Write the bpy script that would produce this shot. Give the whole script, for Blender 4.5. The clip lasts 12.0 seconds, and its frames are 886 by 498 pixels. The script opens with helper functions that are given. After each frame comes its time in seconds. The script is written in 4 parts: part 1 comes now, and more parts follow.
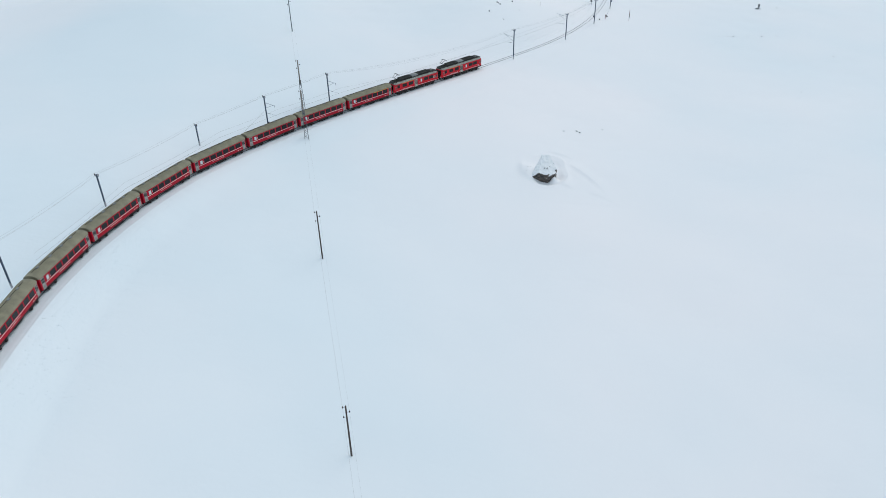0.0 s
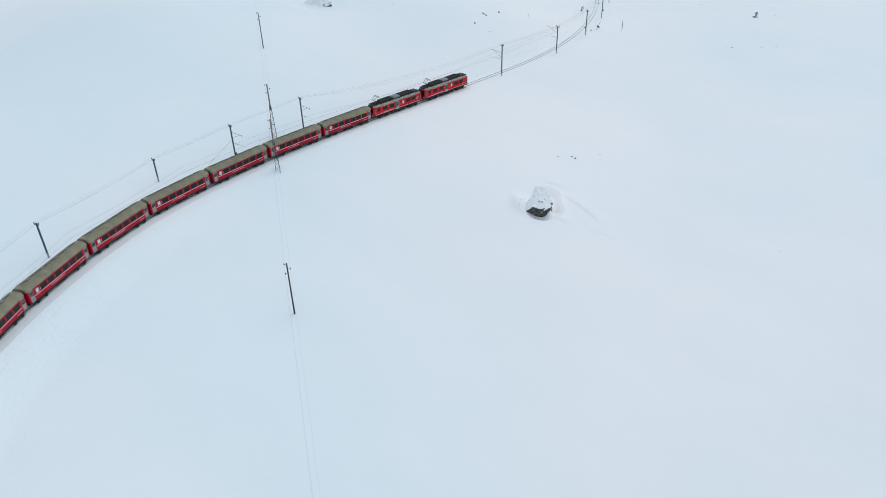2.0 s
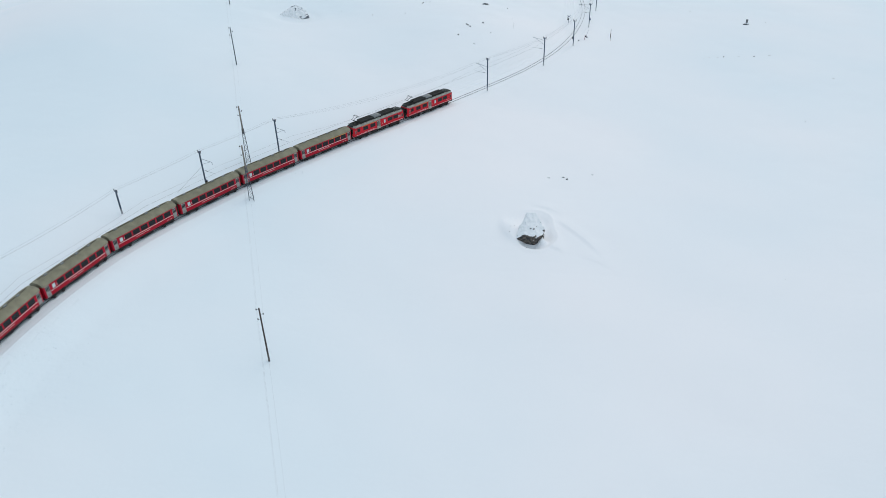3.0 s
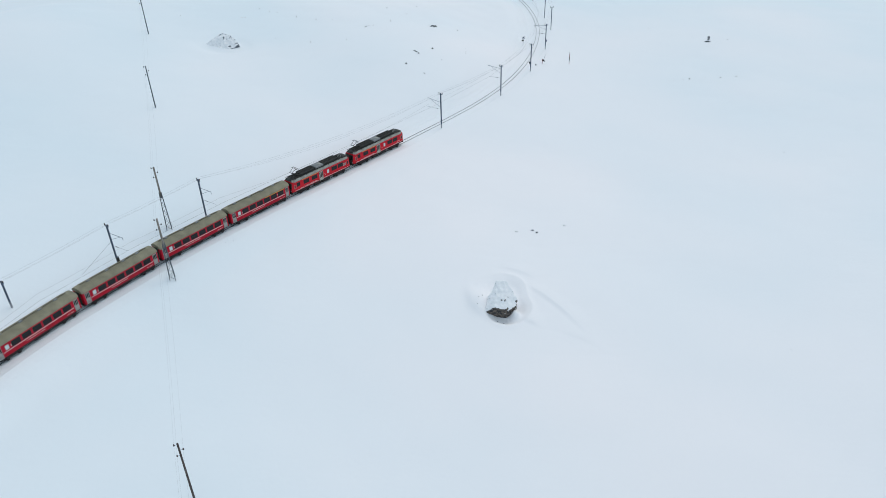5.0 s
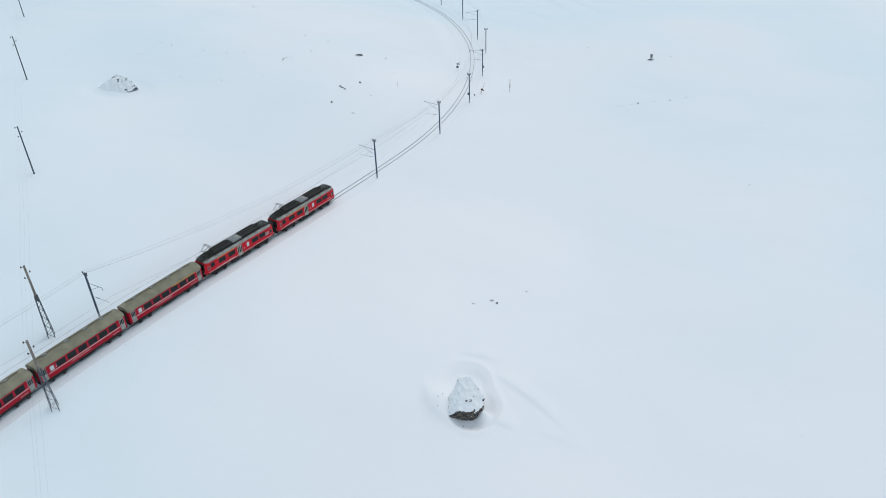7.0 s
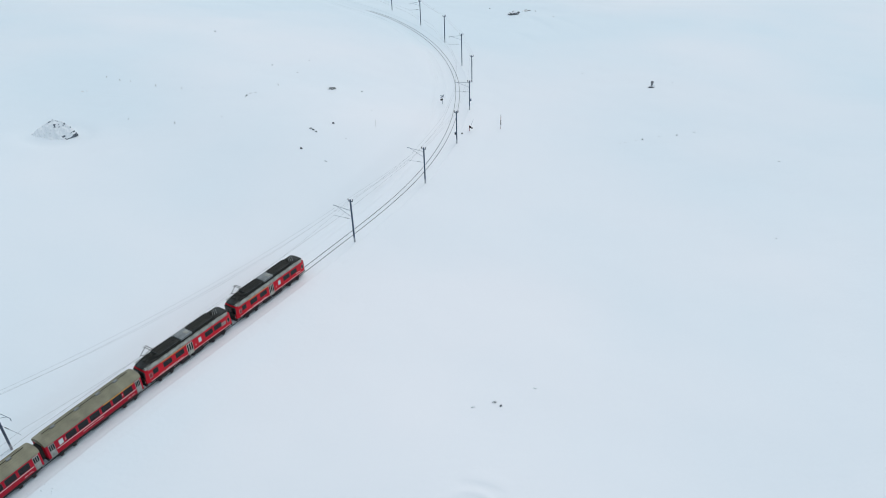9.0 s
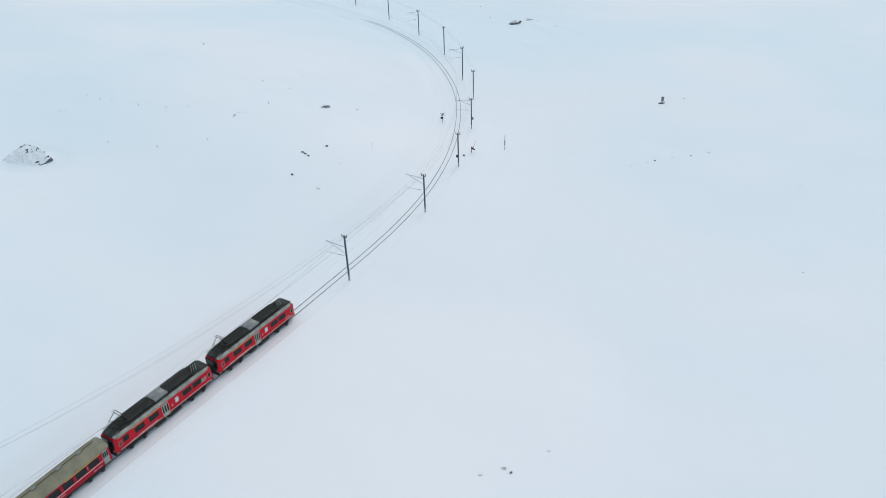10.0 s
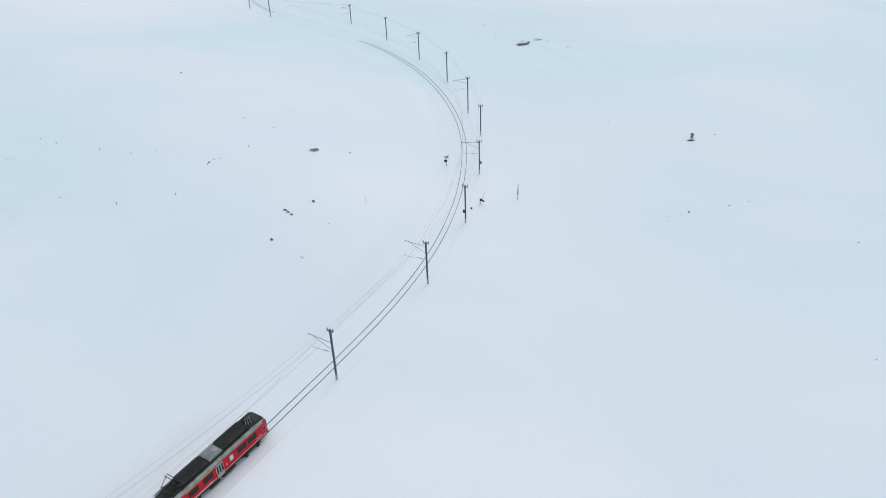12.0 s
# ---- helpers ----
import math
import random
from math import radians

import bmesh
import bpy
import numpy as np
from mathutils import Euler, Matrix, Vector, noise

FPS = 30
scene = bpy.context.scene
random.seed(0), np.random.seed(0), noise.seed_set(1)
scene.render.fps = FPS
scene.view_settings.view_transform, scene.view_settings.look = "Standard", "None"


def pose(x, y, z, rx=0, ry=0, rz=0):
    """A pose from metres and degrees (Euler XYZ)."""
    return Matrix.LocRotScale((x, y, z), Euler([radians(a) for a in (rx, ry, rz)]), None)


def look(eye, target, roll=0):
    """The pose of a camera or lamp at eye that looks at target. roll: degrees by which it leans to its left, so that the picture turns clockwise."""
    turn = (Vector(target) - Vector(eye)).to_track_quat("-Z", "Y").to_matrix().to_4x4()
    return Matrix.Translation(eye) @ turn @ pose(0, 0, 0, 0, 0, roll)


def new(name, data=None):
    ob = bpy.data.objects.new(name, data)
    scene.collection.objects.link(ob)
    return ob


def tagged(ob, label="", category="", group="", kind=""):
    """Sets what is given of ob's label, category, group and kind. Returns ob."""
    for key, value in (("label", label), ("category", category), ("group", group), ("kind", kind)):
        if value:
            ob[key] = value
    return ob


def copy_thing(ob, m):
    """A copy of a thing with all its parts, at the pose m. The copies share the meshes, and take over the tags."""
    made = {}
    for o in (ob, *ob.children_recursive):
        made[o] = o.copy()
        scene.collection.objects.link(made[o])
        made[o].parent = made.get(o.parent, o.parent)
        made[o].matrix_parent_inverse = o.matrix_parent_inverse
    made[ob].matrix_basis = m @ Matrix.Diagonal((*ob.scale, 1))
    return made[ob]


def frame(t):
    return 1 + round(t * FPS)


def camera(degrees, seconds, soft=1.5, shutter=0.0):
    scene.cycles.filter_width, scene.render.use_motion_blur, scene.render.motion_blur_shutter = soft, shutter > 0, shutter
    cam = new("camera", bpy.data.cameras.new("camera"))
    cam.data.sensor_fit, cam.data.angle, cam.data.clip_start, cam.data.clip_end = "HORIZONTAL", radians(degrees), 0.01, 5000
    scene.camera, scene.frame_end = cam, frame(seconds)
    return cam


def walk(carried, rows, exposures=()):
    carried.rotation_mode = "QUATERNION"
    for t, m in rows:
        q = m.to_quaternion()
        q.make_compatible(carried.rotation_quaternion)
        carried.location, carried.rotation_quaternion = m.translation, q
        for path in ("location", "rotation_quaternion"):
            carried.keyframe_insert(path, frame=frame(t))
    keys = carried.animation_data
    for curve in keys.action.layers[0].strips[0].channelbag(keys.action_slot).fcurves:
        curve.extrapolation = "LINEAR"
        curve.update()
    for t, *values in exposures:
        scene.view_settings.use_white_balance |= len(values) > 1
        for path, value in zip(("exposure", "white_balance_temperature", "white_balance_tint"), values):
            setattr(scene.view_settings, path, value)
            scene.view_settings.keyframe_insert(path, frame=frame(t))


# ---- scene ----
cam = camera(63.9, 12.0, soft=0.55)
PATH = [
    (0, (2.91, 6.522, 63.194), (2.6966, 8.214, 62.1489), -1.4),
    (0.5, (2.316, 10.105, 63.225), (2.1074, 11.7954, 62.177), -1.4),
    (1, (1.833, 14.061, 63.299), (1.6299, 15.7512, 62.2493), -1.4),
    (1.5, (1.39, 18.465, 63.389), (1.2018, 20.1573, 62.3396), -1.5),
    (2, (0.94, 23.271, 63.488), (0.7674, 24.9653, 62.4388), -1.5),
    (2.5, (0.484, 28.455, 63.586), (0.3294, 30.1514, 62.5383), -1.6),
    (3, (0.023, 33.895, 63.706), (-0.1096, 35.5945, 62.6607), -1.7),
    (5, (-1.985, 56.702, 64.785), (-1.9822, 58.4076, 63.7411), -1.7),
    (5.5, (-2.444, 62.407, 64.934), (-2.3952, 64.1123, 63.8905), -1.8),
    (6, (-2.873, 68.235, 65.091), (-2.7754, 69.9383, 64.0478), -1.8),
    (6.5, (-3.09, 74.228, 65.218), (-2.9456, 75.9301, 64.1776), -1.9),
    (7, (-3.028, 80.428, 65.363), (-2.8389, 82.1259, 64.3238), -2.0),
    (9, (-1.555, 104.545, 66.168), (-1.3069, 106.2374, 65.1326), -2.0),
    (9.5, (-1.039, 110.486, 66.238), (-0.7854, 112.1793, 65.2037), -2.0),
    (10, (-0.378, 116.451, 66.302), (-0.1221, 118.1453, 65.2696), -2.0),
    (10.5, (0.322, 122.493, 66.354), (0.5776, 124.1889, 65.3249), -2.0),
    (11, (1.103, 128.535, 66.377), (1.3594, 130.2323, 65.3509), -2.2),
    (11.5, (1.916, 134.478, 66.385), (2.1729, 136.1763, 65.3608), -2.2),
    (12, (2.697, 140.362, 66.387), (2.9546, 142.0607, 65.3637), -2.1),
]
walk(cam, [(t, look(eye, target, roll)) for t, eye, target, roll in PATH])

# ---- light: bright overcast over snow ----
world = bpy.data.worlds.new("overcast_sky")
scene.world = world
world.use_nodes = True
wn, wl = world.node_tree.nodes, world.node_tree.links
sky = wn.new("ShaderNodeTexSky")
sky.sky_type, sky.sun_disc = "NISHITA", False
sky.sun_elevation, sky.sun_rotation = radians(55), radians(39)
sky.air_density, sky.dust_density, sky.ozone_density = 1.0, 6.0, 1.0
veil = wn.new("ShaderNodeMix")
veil.data_type = "RGBA"
veil.inputs["Factor"].default_value = 0.72
veil.inputs["B"].default_value = (7.05, 8.75, 10.0, 1)
wl.new(sky.outputs[0], veil.inputs["A"])
wl.new(veil.outputs["Result"], wn["Background"].inputs["Color"])
wn["Background"].inputs["Strength"].default_value = 0.0915

sun = new("sun", bpy.data.lights.new("sun", "SUN"))
sun.data.energy, sun.data.angle, sun.data.color = 0.44, radians(30), (1.0, 0.96, 0.93)
sun.matrix_world = look((28, 34, 62), (0, 0, 0))
scene.view_settings.exposure = 0.0


# ---- materials ----
def material(name, color, rough=0.6, metal=0.0, vary=0.15, scale=3.0, grain=40.0, bump=0.15, dist=0.01, tint=None, gloss=0.5):
    """A procedural surface: base colour, broad stains, fine grain and relief, in metres."""
    m = bpy.data.materials.new(name)
    m.use_nodes = True
    n, l = m.node_tree.nodes, m.node_tree.links
    p = n["Principled BSDF"]
    p.inputs["Roughness"].default_value, p.inputs["Metallic"].default_value = rough, metal
    p.inputs["Specular IOR Level"].default_value = gloss
    co = n.new("ShaderNodeTexCoord")
    big, fine = n.new("ShaderNodeTexNoise"), n.new("ShaderNodeTexNoise")
    big.inputs["Scale"].default_value, fine.inputs["Scale"].default_value = scale, grain
    big.inputs["Detail"].default_value = fine.inputs["Detail"].default_value = 5
    l.new(co.outputs["Object"], big.inputs["Vector"])
    l.new(co.outputs["Object"], fine.inputs["Vector"])
    add = n.new("ShaderNodeMath")
    add.operation = "MULTIPLY_ADD"
    l.new(fine.outputs["Fac"], add.inputs[0])
    add.inputs[1].default_value = 0.4
    l.new(big.outputs["Fac"], add.inputs[2])
    ramp = n.new("ShaderNodeMapRange")
    ramp.inputs["From Min"].default_value, ramp.inputs["From Max"].default_value = 0.45, 0.95
    l.new(add.outputs[0], ramp.inputs["Value"])
    mix = n.new("ShaderNodeMix")
    mix.data_type = "RGBA"
    c2 = tint or tuple(c * (1 - 2 * vary) for c in color)
    mix.inputs["A"].default_value = (*[min(1, c * (1 + vary)) for c in color], 1)
    mix.inputs["B"].default_value = (*c2, 1)
    l.new(ramp.outputs[0], mix.inputs["Factor"])
    l.new(mix.outputs["Result"], p.inputs["Base Color"])
    if bump:
        b = n.new("ShaderNodeBump")
        b.inputs["Strength"].default_value, b.inputs["Distance"].default_value = bump, dist
        l.new(fine.outputs["Fac"], b.inputs["Height"])
        l.new(b.outputs["Normal"], p.inputs["Normal"])
    return m


def snow_material():
    m = bpy.data.materials.new("wind_packed_snow")
    m.use_nodes = True
    n, l = m.node_tree.nodes, m.node_tree.links
    p = n["Principled BSDF"]
    p.inputs["Roughness"].default_value = 0.75
    p.inputs["Specular IOR Level"].default_value = 0.25
    co = n.new("ShaderNodeTexCoord")
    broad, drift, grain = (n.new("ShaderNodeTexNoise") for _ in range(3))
    stretch = n.new("ShaderNodeMapping")
    stretch.inputs["Rotation"].default_value = (0, 0, radians(35))
    stretch.inputs["Scale"].default_value = (0.35, 1.0, 1.0)
    l.new(co.outputs["Object"], stretch.inputs["Vector"])
    # offset lays warm bright tone mid-field, bluer dim edges: uneven light put into colour
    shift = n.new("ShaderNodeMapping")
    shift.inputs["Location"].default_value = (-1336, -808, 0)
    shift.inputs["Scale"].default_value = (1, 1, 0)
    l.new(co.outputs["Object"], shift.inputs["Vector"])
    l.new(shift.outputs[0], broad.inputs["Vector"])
    l.new(stretch.outputs[0], drift.inputs["Vector"])
    l.new(co.outputs["Object"], grain.inputs["Vector"])
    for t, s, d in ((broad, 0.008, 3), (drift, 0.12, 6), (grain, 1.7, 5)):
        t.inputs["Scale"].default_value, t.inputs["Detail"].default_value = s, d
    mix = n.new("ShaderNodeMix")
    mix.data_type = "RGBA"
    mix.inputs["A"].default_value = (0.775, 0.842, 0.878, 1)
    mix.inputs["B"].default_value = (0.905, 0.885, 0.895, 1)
    # snow base colour carries the falloff of light, from bluish A to warm B
    light_tint = n.new("ShaderNodeMapRange")
    light_tint.inputs["From Min"].default_value, light_tint.inputs["From Max"].default_value = 0.38, 0.66
    l.new(broad.outputs["Fac"], light_tint.inputs["Value"])
    l.new(light_tint.outputs[0], mix.inputs["Factor"])
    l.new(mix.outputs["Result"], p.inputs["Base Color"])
    h = n.new("ShaderNodeMath")
    h.operation = "MULTIPLY_ADD"
    l.new(grain.outputs["Fac"], h.inputs[0])
    h.inputs[1].default_value = 0.12
    l.new(drift.outputs["Fac"], h.inputs[2])
    b = n.new("ShaderNodeBump")
    b.inputs["Strength"].default_value, b.inputs["Distance"].default_value = 0.35, 0.5
    l.new(h.outputs[0], b.inputs["Height"])
    l.new(b.outputs["Normal"], p.inputs["Normal"])
    return m


def boulder_material(bare, size, weight, lee=0.0, brow=0.0, streak=1.0, crack=0.0, dark=(0.035, 0.035, 0.04), pale=(0.16, 0.13, 0.11)):
    """Rock with snow lying on all but the steep faces and plastered on the windward sides, broken up by noise."""
    m = bpy.data.materials.new("snowy_rock")
    m.use_nodes = True
    n, l = m.node_tree.nodes, m.node_tree.links
    p = n["Principled BSDF"]
    p.inputs["Roughness"].default_value = 0.85
    co, geo = n.new("ShaderNodeTexCoord"), n.new("ShaderNodeNewGeometry")
    sep = n.new("ShaderNodeSeparateXYZ")
    l.new(geo.outputs["Normal"], sep.inputs[0])
    patch, grain = n.new("ShaderNodeTexNoise"), n.new("ShaderNodeTexNoise")
    patch.inputs["Scale"].default_value, patch.inputs["Detail"].default_value = size, 9
    grain.inputs["Scale"].default_value, grain.inputs["Detail"].default_value = 2.5, 8
    stretch = n.new("ShaderNodeMapping")
    stretch.inputs["Scale"].default_value = (1, 1, streak)
    l.new(co.outputs["Object"], stretch.inputs["Vector"])
    l.new(stretch.outputs["Vector"], patch.inputs["Vector"])
    l.new(co.outputs["Object"], grain.inputs["Vector"])
    wind = n.new("ShaderNodeMath")
    wind.operation = "MULTIPLY_ADD"
    l.new(sep.outputs["X"], wind.inputs[0])
    wind.inputs[1].default_value = -lee
    l.new(sep.outputs["Z"], wind.inputs[2])
    front = n.new("ShaderNodeMath")
    front.operation = "MULTIPLY_ADD"
    l.new(sep.outputs["Y"], front.inputs[0])
    front.inputs[1].default_value = brow
    l.new(wind.outputs[0], front.inputs[2])
    add = n.new("ShaderNodeMath")
    add.operation = "MULTIPLY_ADD"
    cover = patch.outputs["Fac"]
    if crack:  # bare only along thin winding clefts
        for kind, value in (("SUBTRACT", 0.5), ("ABSOLUTE", 0), ("MULTIPLY", crack), ("MINIMUM", 1)):
            step = n.new("ShaderNodeMath")
            step.operation = kind
            step.inputs[1].default_value = value
            l.new(cover, step.inputs[0])
            cover = step.outputs[0]
    l.new(cover, add.inputs[0])
    add.inputs[1].default_value = weight
    l.new(front.outputs[0], add.inputs[2])
    cut = n.new("ShaderNodeMapRange")
    cut.inputs["From Min"].default_value, cut.inputs["From Max"].default_value = bare, bare + 0.07
    l.new(add.outputs[0], cut.inputs["Value"])
    rock = n.new("ShaderNodeMix")
    rock.data_type = "RGBA"
    rock.inputs["A"].default_value = (*dark, 1)
    rock.inputs["B"].default_value = (*pale, 1)
    sharp = n.new("ShaderNodeMapRange")
    sharp.inputs["From Min"].default_value, sharp.inputs["From Max"].default_value = 0.4, 0.62
    l.new(grain.outputs["Fac"], sharp.inputs["Value"])
    l.new(sharp.outputs[0], rock.inputs["Factor"])
    mix = n.new("ShaderNodeMix")
    mix.data_type = "RGBA"
    crust = n.new("ShaderNodeMix")
    crust.data_type = "RGBA"
    crust.inputs["A"].default_value, crust.inputs["B"].default_value = (0.865, 0.868, 0.88, 1), (0.92, 0.917, 0.922, 1)
    l.new(sharp.outputs[0], crust.inputs["Factor"])
    l.new(crust.outputs["Result"], mix.inputs["B"])
    l.new(cut.outputs[0], mix.inputs["Factor"])
    l.new(rock.outputs["Result"], mix.inputs["A"])
    l.new(mix.outputs["Result"], p.inputs["Base Color"])
    b = n.new("ShaderNodeBump")
    b.inputs["Strength"].default_value, b.inputs["Distance"].default_value = 0.6, 0.12
    l.new(grain.outputs["Fac"], b.inputs["Height"])
    l.new(b.outputs["Normal"], p.inputs["Normal"])
    return m


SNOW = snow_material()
SNOW_ROCK = boulder_material(0.86, 1.5, 1.7, -0.08, 0.42, 1.0, 0.0, (0.03, 0.03, 0.033), (0.15, 0.122, 0.10))
LEDGE_ROCK = boulder_material(0.88, 1.1, 1.2, -0.15, 0.35, 0.7, 0.0, (0.05, 0.055, 0.065), (0.16, 0.16, 0.16))
BURIED_ROCK = boulder_material(0.385, 0.42, 0.85, 0.75, 0.0, 0.6, 16.0, (0.05, 0.06, 0.075), (0.20, 0.22, 0.25))
DUSTED_ROCK = boulder_material(1.22, 3.0, 1.0, 0.25, 0.0, 0.7, 0.0, (0.05, 0.055, 0.065), (0.16, 0.16, 0.16))
FAINT_ROCK = boulder_material(0.72, 3.0, 1.0, 0.25, 0.0, 0.7, 0.0, (0.12, 0.125, 0.135), (0.28, 0.28, 0.28))
RED = material("red_railcar_paint", (0.60, 0.005, 0.020), 0.5, vary=0.08, scale=0.7, grain=14, tint=(0.46, 0.010, 0.020), bump=0.03, gloss=0.22)
COACH_RED = material("red_coach_paint", (0.46, 0.005, 0.024), 0.55, vary=0.10, scale=0.6, grain=12, tint=(0.34, 0.009, 0.022), bump=0.03, gloss=0.2)
DARK_RED = material("dark_red_paint", (0.26, 0.012, 0.018), 0.45, vary=0.15, scale=1.0, grain=20, bump=0.03)
WHITE = material("white_lettering_paint", (0.78, 0.77, 0.75), 0.5, vary=0.08, bump=0)
YELLOW = material("yellow_stripe_paint", (0.75, 0.42, 0.04), 0.5, vary=0.1, bump=0)
GREY = material("grey_roof_paint", (0.38, 0.38, 0.345), 0.6, vary=0.2, scale=0.9, grain=14, tint=(0.19, 0.185, 0.16), bump=0.08, gloss=0.3)
LIGHT_GREY = material("light_grey_door_paint", (0.34, 0.335, 0.31), 0.5, vary=0.2, scale=2, grain=25, bump=0.05)
DOOR = material("grey_beige_door_paint", (0.42, 0.40, 0.35), 0.5, vary=0.2, scale=2, grain=25, bump=0.05)
ALU = material("weathered_aluminium", (0.25, 0.26, 0.26), 0.5, 0.3, vary=0.2, scale=1.5, grain=20, bump=0.08)
BLACK = material("sooty_black_steel", (0.016, 0.017, 0.016), 0.75, 0.1, vary=0.3, scale=1.4, grain=20, tint=(0.05, 0.046, 0.038), bump=0.2, gloss=0.25)
UNDER = material("brown_black_underframe", (0.028, 0.025, 0.023), 0.75, 0.2, vary=0.3, scale=2, grain=20, bump=0.2)
SOOT = material("sooty_grey_roof_steel", (0.045, 0.048, 0.046), 0.7, 0.1, vary=0.35, scale=1.1, grain=12, tint=(0.018, 0.018, 0.017), bump=0.2, gloss=0.3)
KHAKI = material("dirty_khaki_roof", (0.27, 0.25, 0.17), 0.65, vary=0.15, scale=0.6, grain=9, tint=(0.17, 0.155, 0.105), bump=0.1)
GLASS = material("dark_window_glass", (0.012, 0.012, 0.014), 0.15, vary=0.2, scale=0.8, grain=5, bump=0, gloss=0.28)
FROST = material("frosted_window_glass", (0.60, 0.68, 0.68), 0.3, vary=0.1, bump=0)
RUBBER = material("window_rubber", (0.02, 0.02, 0.02), 0.7, vary=0.1, bump=0)
STEEL = material("blue_grey_mast_steel", (0.095, 0.135, 0.20), 0.55, 0.15, vary=0.25, scale=1.5, grain=15, tint=(0.06, 0.075, 0.10), bump=0.1)
CRUST = material("snow_crusted_steel", (0.42, 0.43, 0.45), 0.8, vary=0.35, scale=3, grain=20, tint=(0.13, 0.13, 0.14), bump=0.3, dist=0.03)
RUST = material("brown_rail_steel", (0.084, 0.084, 0.090), 0.55, 0.4, vary=0.3, scale=0.8, grain=12, bump=0.1)
WIRE = material("wire_metal", (0.30, 0.31, 0.32), 0.5, 0.2, vary=0.1, bump=0)
COPPER = material("tarnished_copper_wire", (0.14, 0.13, 0.12), 0.5, 0.4, vary=0.1, bump=0)
INSUL = material("brown_glazed_insulator", (0.05, 0.03, 0.025), 0.25, vary=0.2, bump=0)
WOOD = material("tarred_pole_wood", (0.075, 0.055, 0.05), 0.8, vary=0.35, scale=1.0, grain=25, tint=(0.035, 0.025, 0.024), bump=0.4, dist=0.02)
SLATE = material("slate_grey_pole_steel", (0.105, 0.13, 0.15), 0.6, 0.1, vary=0.25, scale=1.2, grain=18, bump=0.15)
PALE_WOOD = material("weathered_grey_wood", (0.27, 0.24, 0.21), 0.8, vary=0.3, scale=1.0, grain=25, bump=0.4, dist=0.02)
LATTICE = material("dark_lattice_steel", (0.085, 0.105, 0.13), 0.55, 0.15, vary=0.25, scale=1.5, grain=15, bump=0.1)
SIGN_RED = material("signal_red_paint", (0.45, 0.03, 0.03), 0.5, vary=0.15, bump=0)
STONE = material("grey_pillar_stone", (0.24, 0.245, 0.255), 0.85, vary=0.35, scale=2.5, grain=18, bump=0.5, dist=0.03)


# ---- building helpers ----
def part(name, bm, mat, parent=None, label="", smooth=False):
    me = bpy.data.meshes.new(name)
    bmesh.ops.recalc_face_normals(bm, faces=bm.faces)
    bm.to_mesh(me)
    bm.free()
    me.materials.append(mat)
    if smooth:
        me.polygons.foreach_set("use_smooth", [True] * len(me.polygons))
    ob = new(name, me)
    ob.parent = parent
    if label:
        tagged(ob, label)
    return ob


def thing(name, m, label, category, group="", kind=""):
    ob = new(name)
    ob.empty_display_size = 0.5
    ob.matrix_world = m
    return tagged(ob, label, category, group, kind)


def box(bm, x0, x1, y0, y1, z0, z1, bevel=0.0):
    r = bmesh.ops.create_cube(bm, size=1.0)
    v = r["verts"]
    bmesh.ops.scale(bm, vec=(x1 - x0, y1 - y0, z1 - z0), verts=v)
    bmesh.ops.translate(bm, vec=((x0 + x1) / 2, (y0 + y1) / 2, (z0 + z1) / 2), verts=v)
    if bevel:
        es = list({e for w in v for e in w.link_edges})
        bmesh.ops.bevel(bm, geom=es, offset=bevel, segments=2, affect="EDGES", profile=0.6)
    return bm


def rod(bm, a, b, r, seg=8, r2=None):
    """A round bar from a to b."""
    a, b = Vector(a), Vector(b)
    d = b - a
    m = Matrix.Translation((a + b) / 2) @ d.to_track_quat("Z", "Y").to_matrix().to_4x4()
    bmesh.ops.create_cone(bm, cap_ends=True, segments=seg, radius1=r, radius2=r if r2 is None else r2, depth=d.length, matrix=m)
    return bm


def loft(bm, rings):
    """Skins closed rings of points, capping both ends."""
    loops = [[bm.verts.new(p) for p in ring] for ring in rings]
    k = len(loops[0])
    for a, b in zip(loops, loops[1:]):
        for i in range(k):
            bm.faces.new((a[i], a[(i + 1) % k], b[(i + 1) % k], b[i]))
    bm.faces.new(loops[0][::-1])
    bm.faces.new(loops[-1])
    return bm


# ---- the land: plane, broad swells and local humps ----
SWELLS = [(x, y) for y in (60, 150, 220, 290, 370, 460) for x in (-100, -30, 40, 110)]
HEIGHTS = [-5.46, -3.52, 3.4, 4.54, -0.54, -3.54, -4.14, 7.11, -5.88, 0.47, 4.82, 5.19, 4.65, -2.28, -1.36, 6.2, 6.11, -0.61, 4.64, 7.81, 1.02, 2.44, 1.51, 4.11, -3.15, -0.59, 2.56, 3.33, -4.57, 8.35, -3.01, 1.71, -12.36]
HUMPS = [(-6, 258, 20), (-62, 256, 26), (-125, 250, 30), (72, 385, 30), (10, 157, 20), (5, 5, 40)]


def land(x, y):
    z = HEIGHTS[0] + HEIGHTS[1] * np.clip(x, -400, 400) / 100 + HEIGHTS[2] * (np.clip(y, -400, 900) - 220) / 100
    for w, (cx, cy) in zip(HEIGHTS[3:27], SWELLS):
        z = z + w * np.exp(-((x - cx) ** 2 + (y - cy) ** 2) / 6050)
    for w, (cx, cy, s) in zip(HEIGHTS[27:], HUMPS):
        z = z + w * np.exp(-((x - cx) ** 2 + (y - cy) ** 2) / (2 * s * s))
    return z


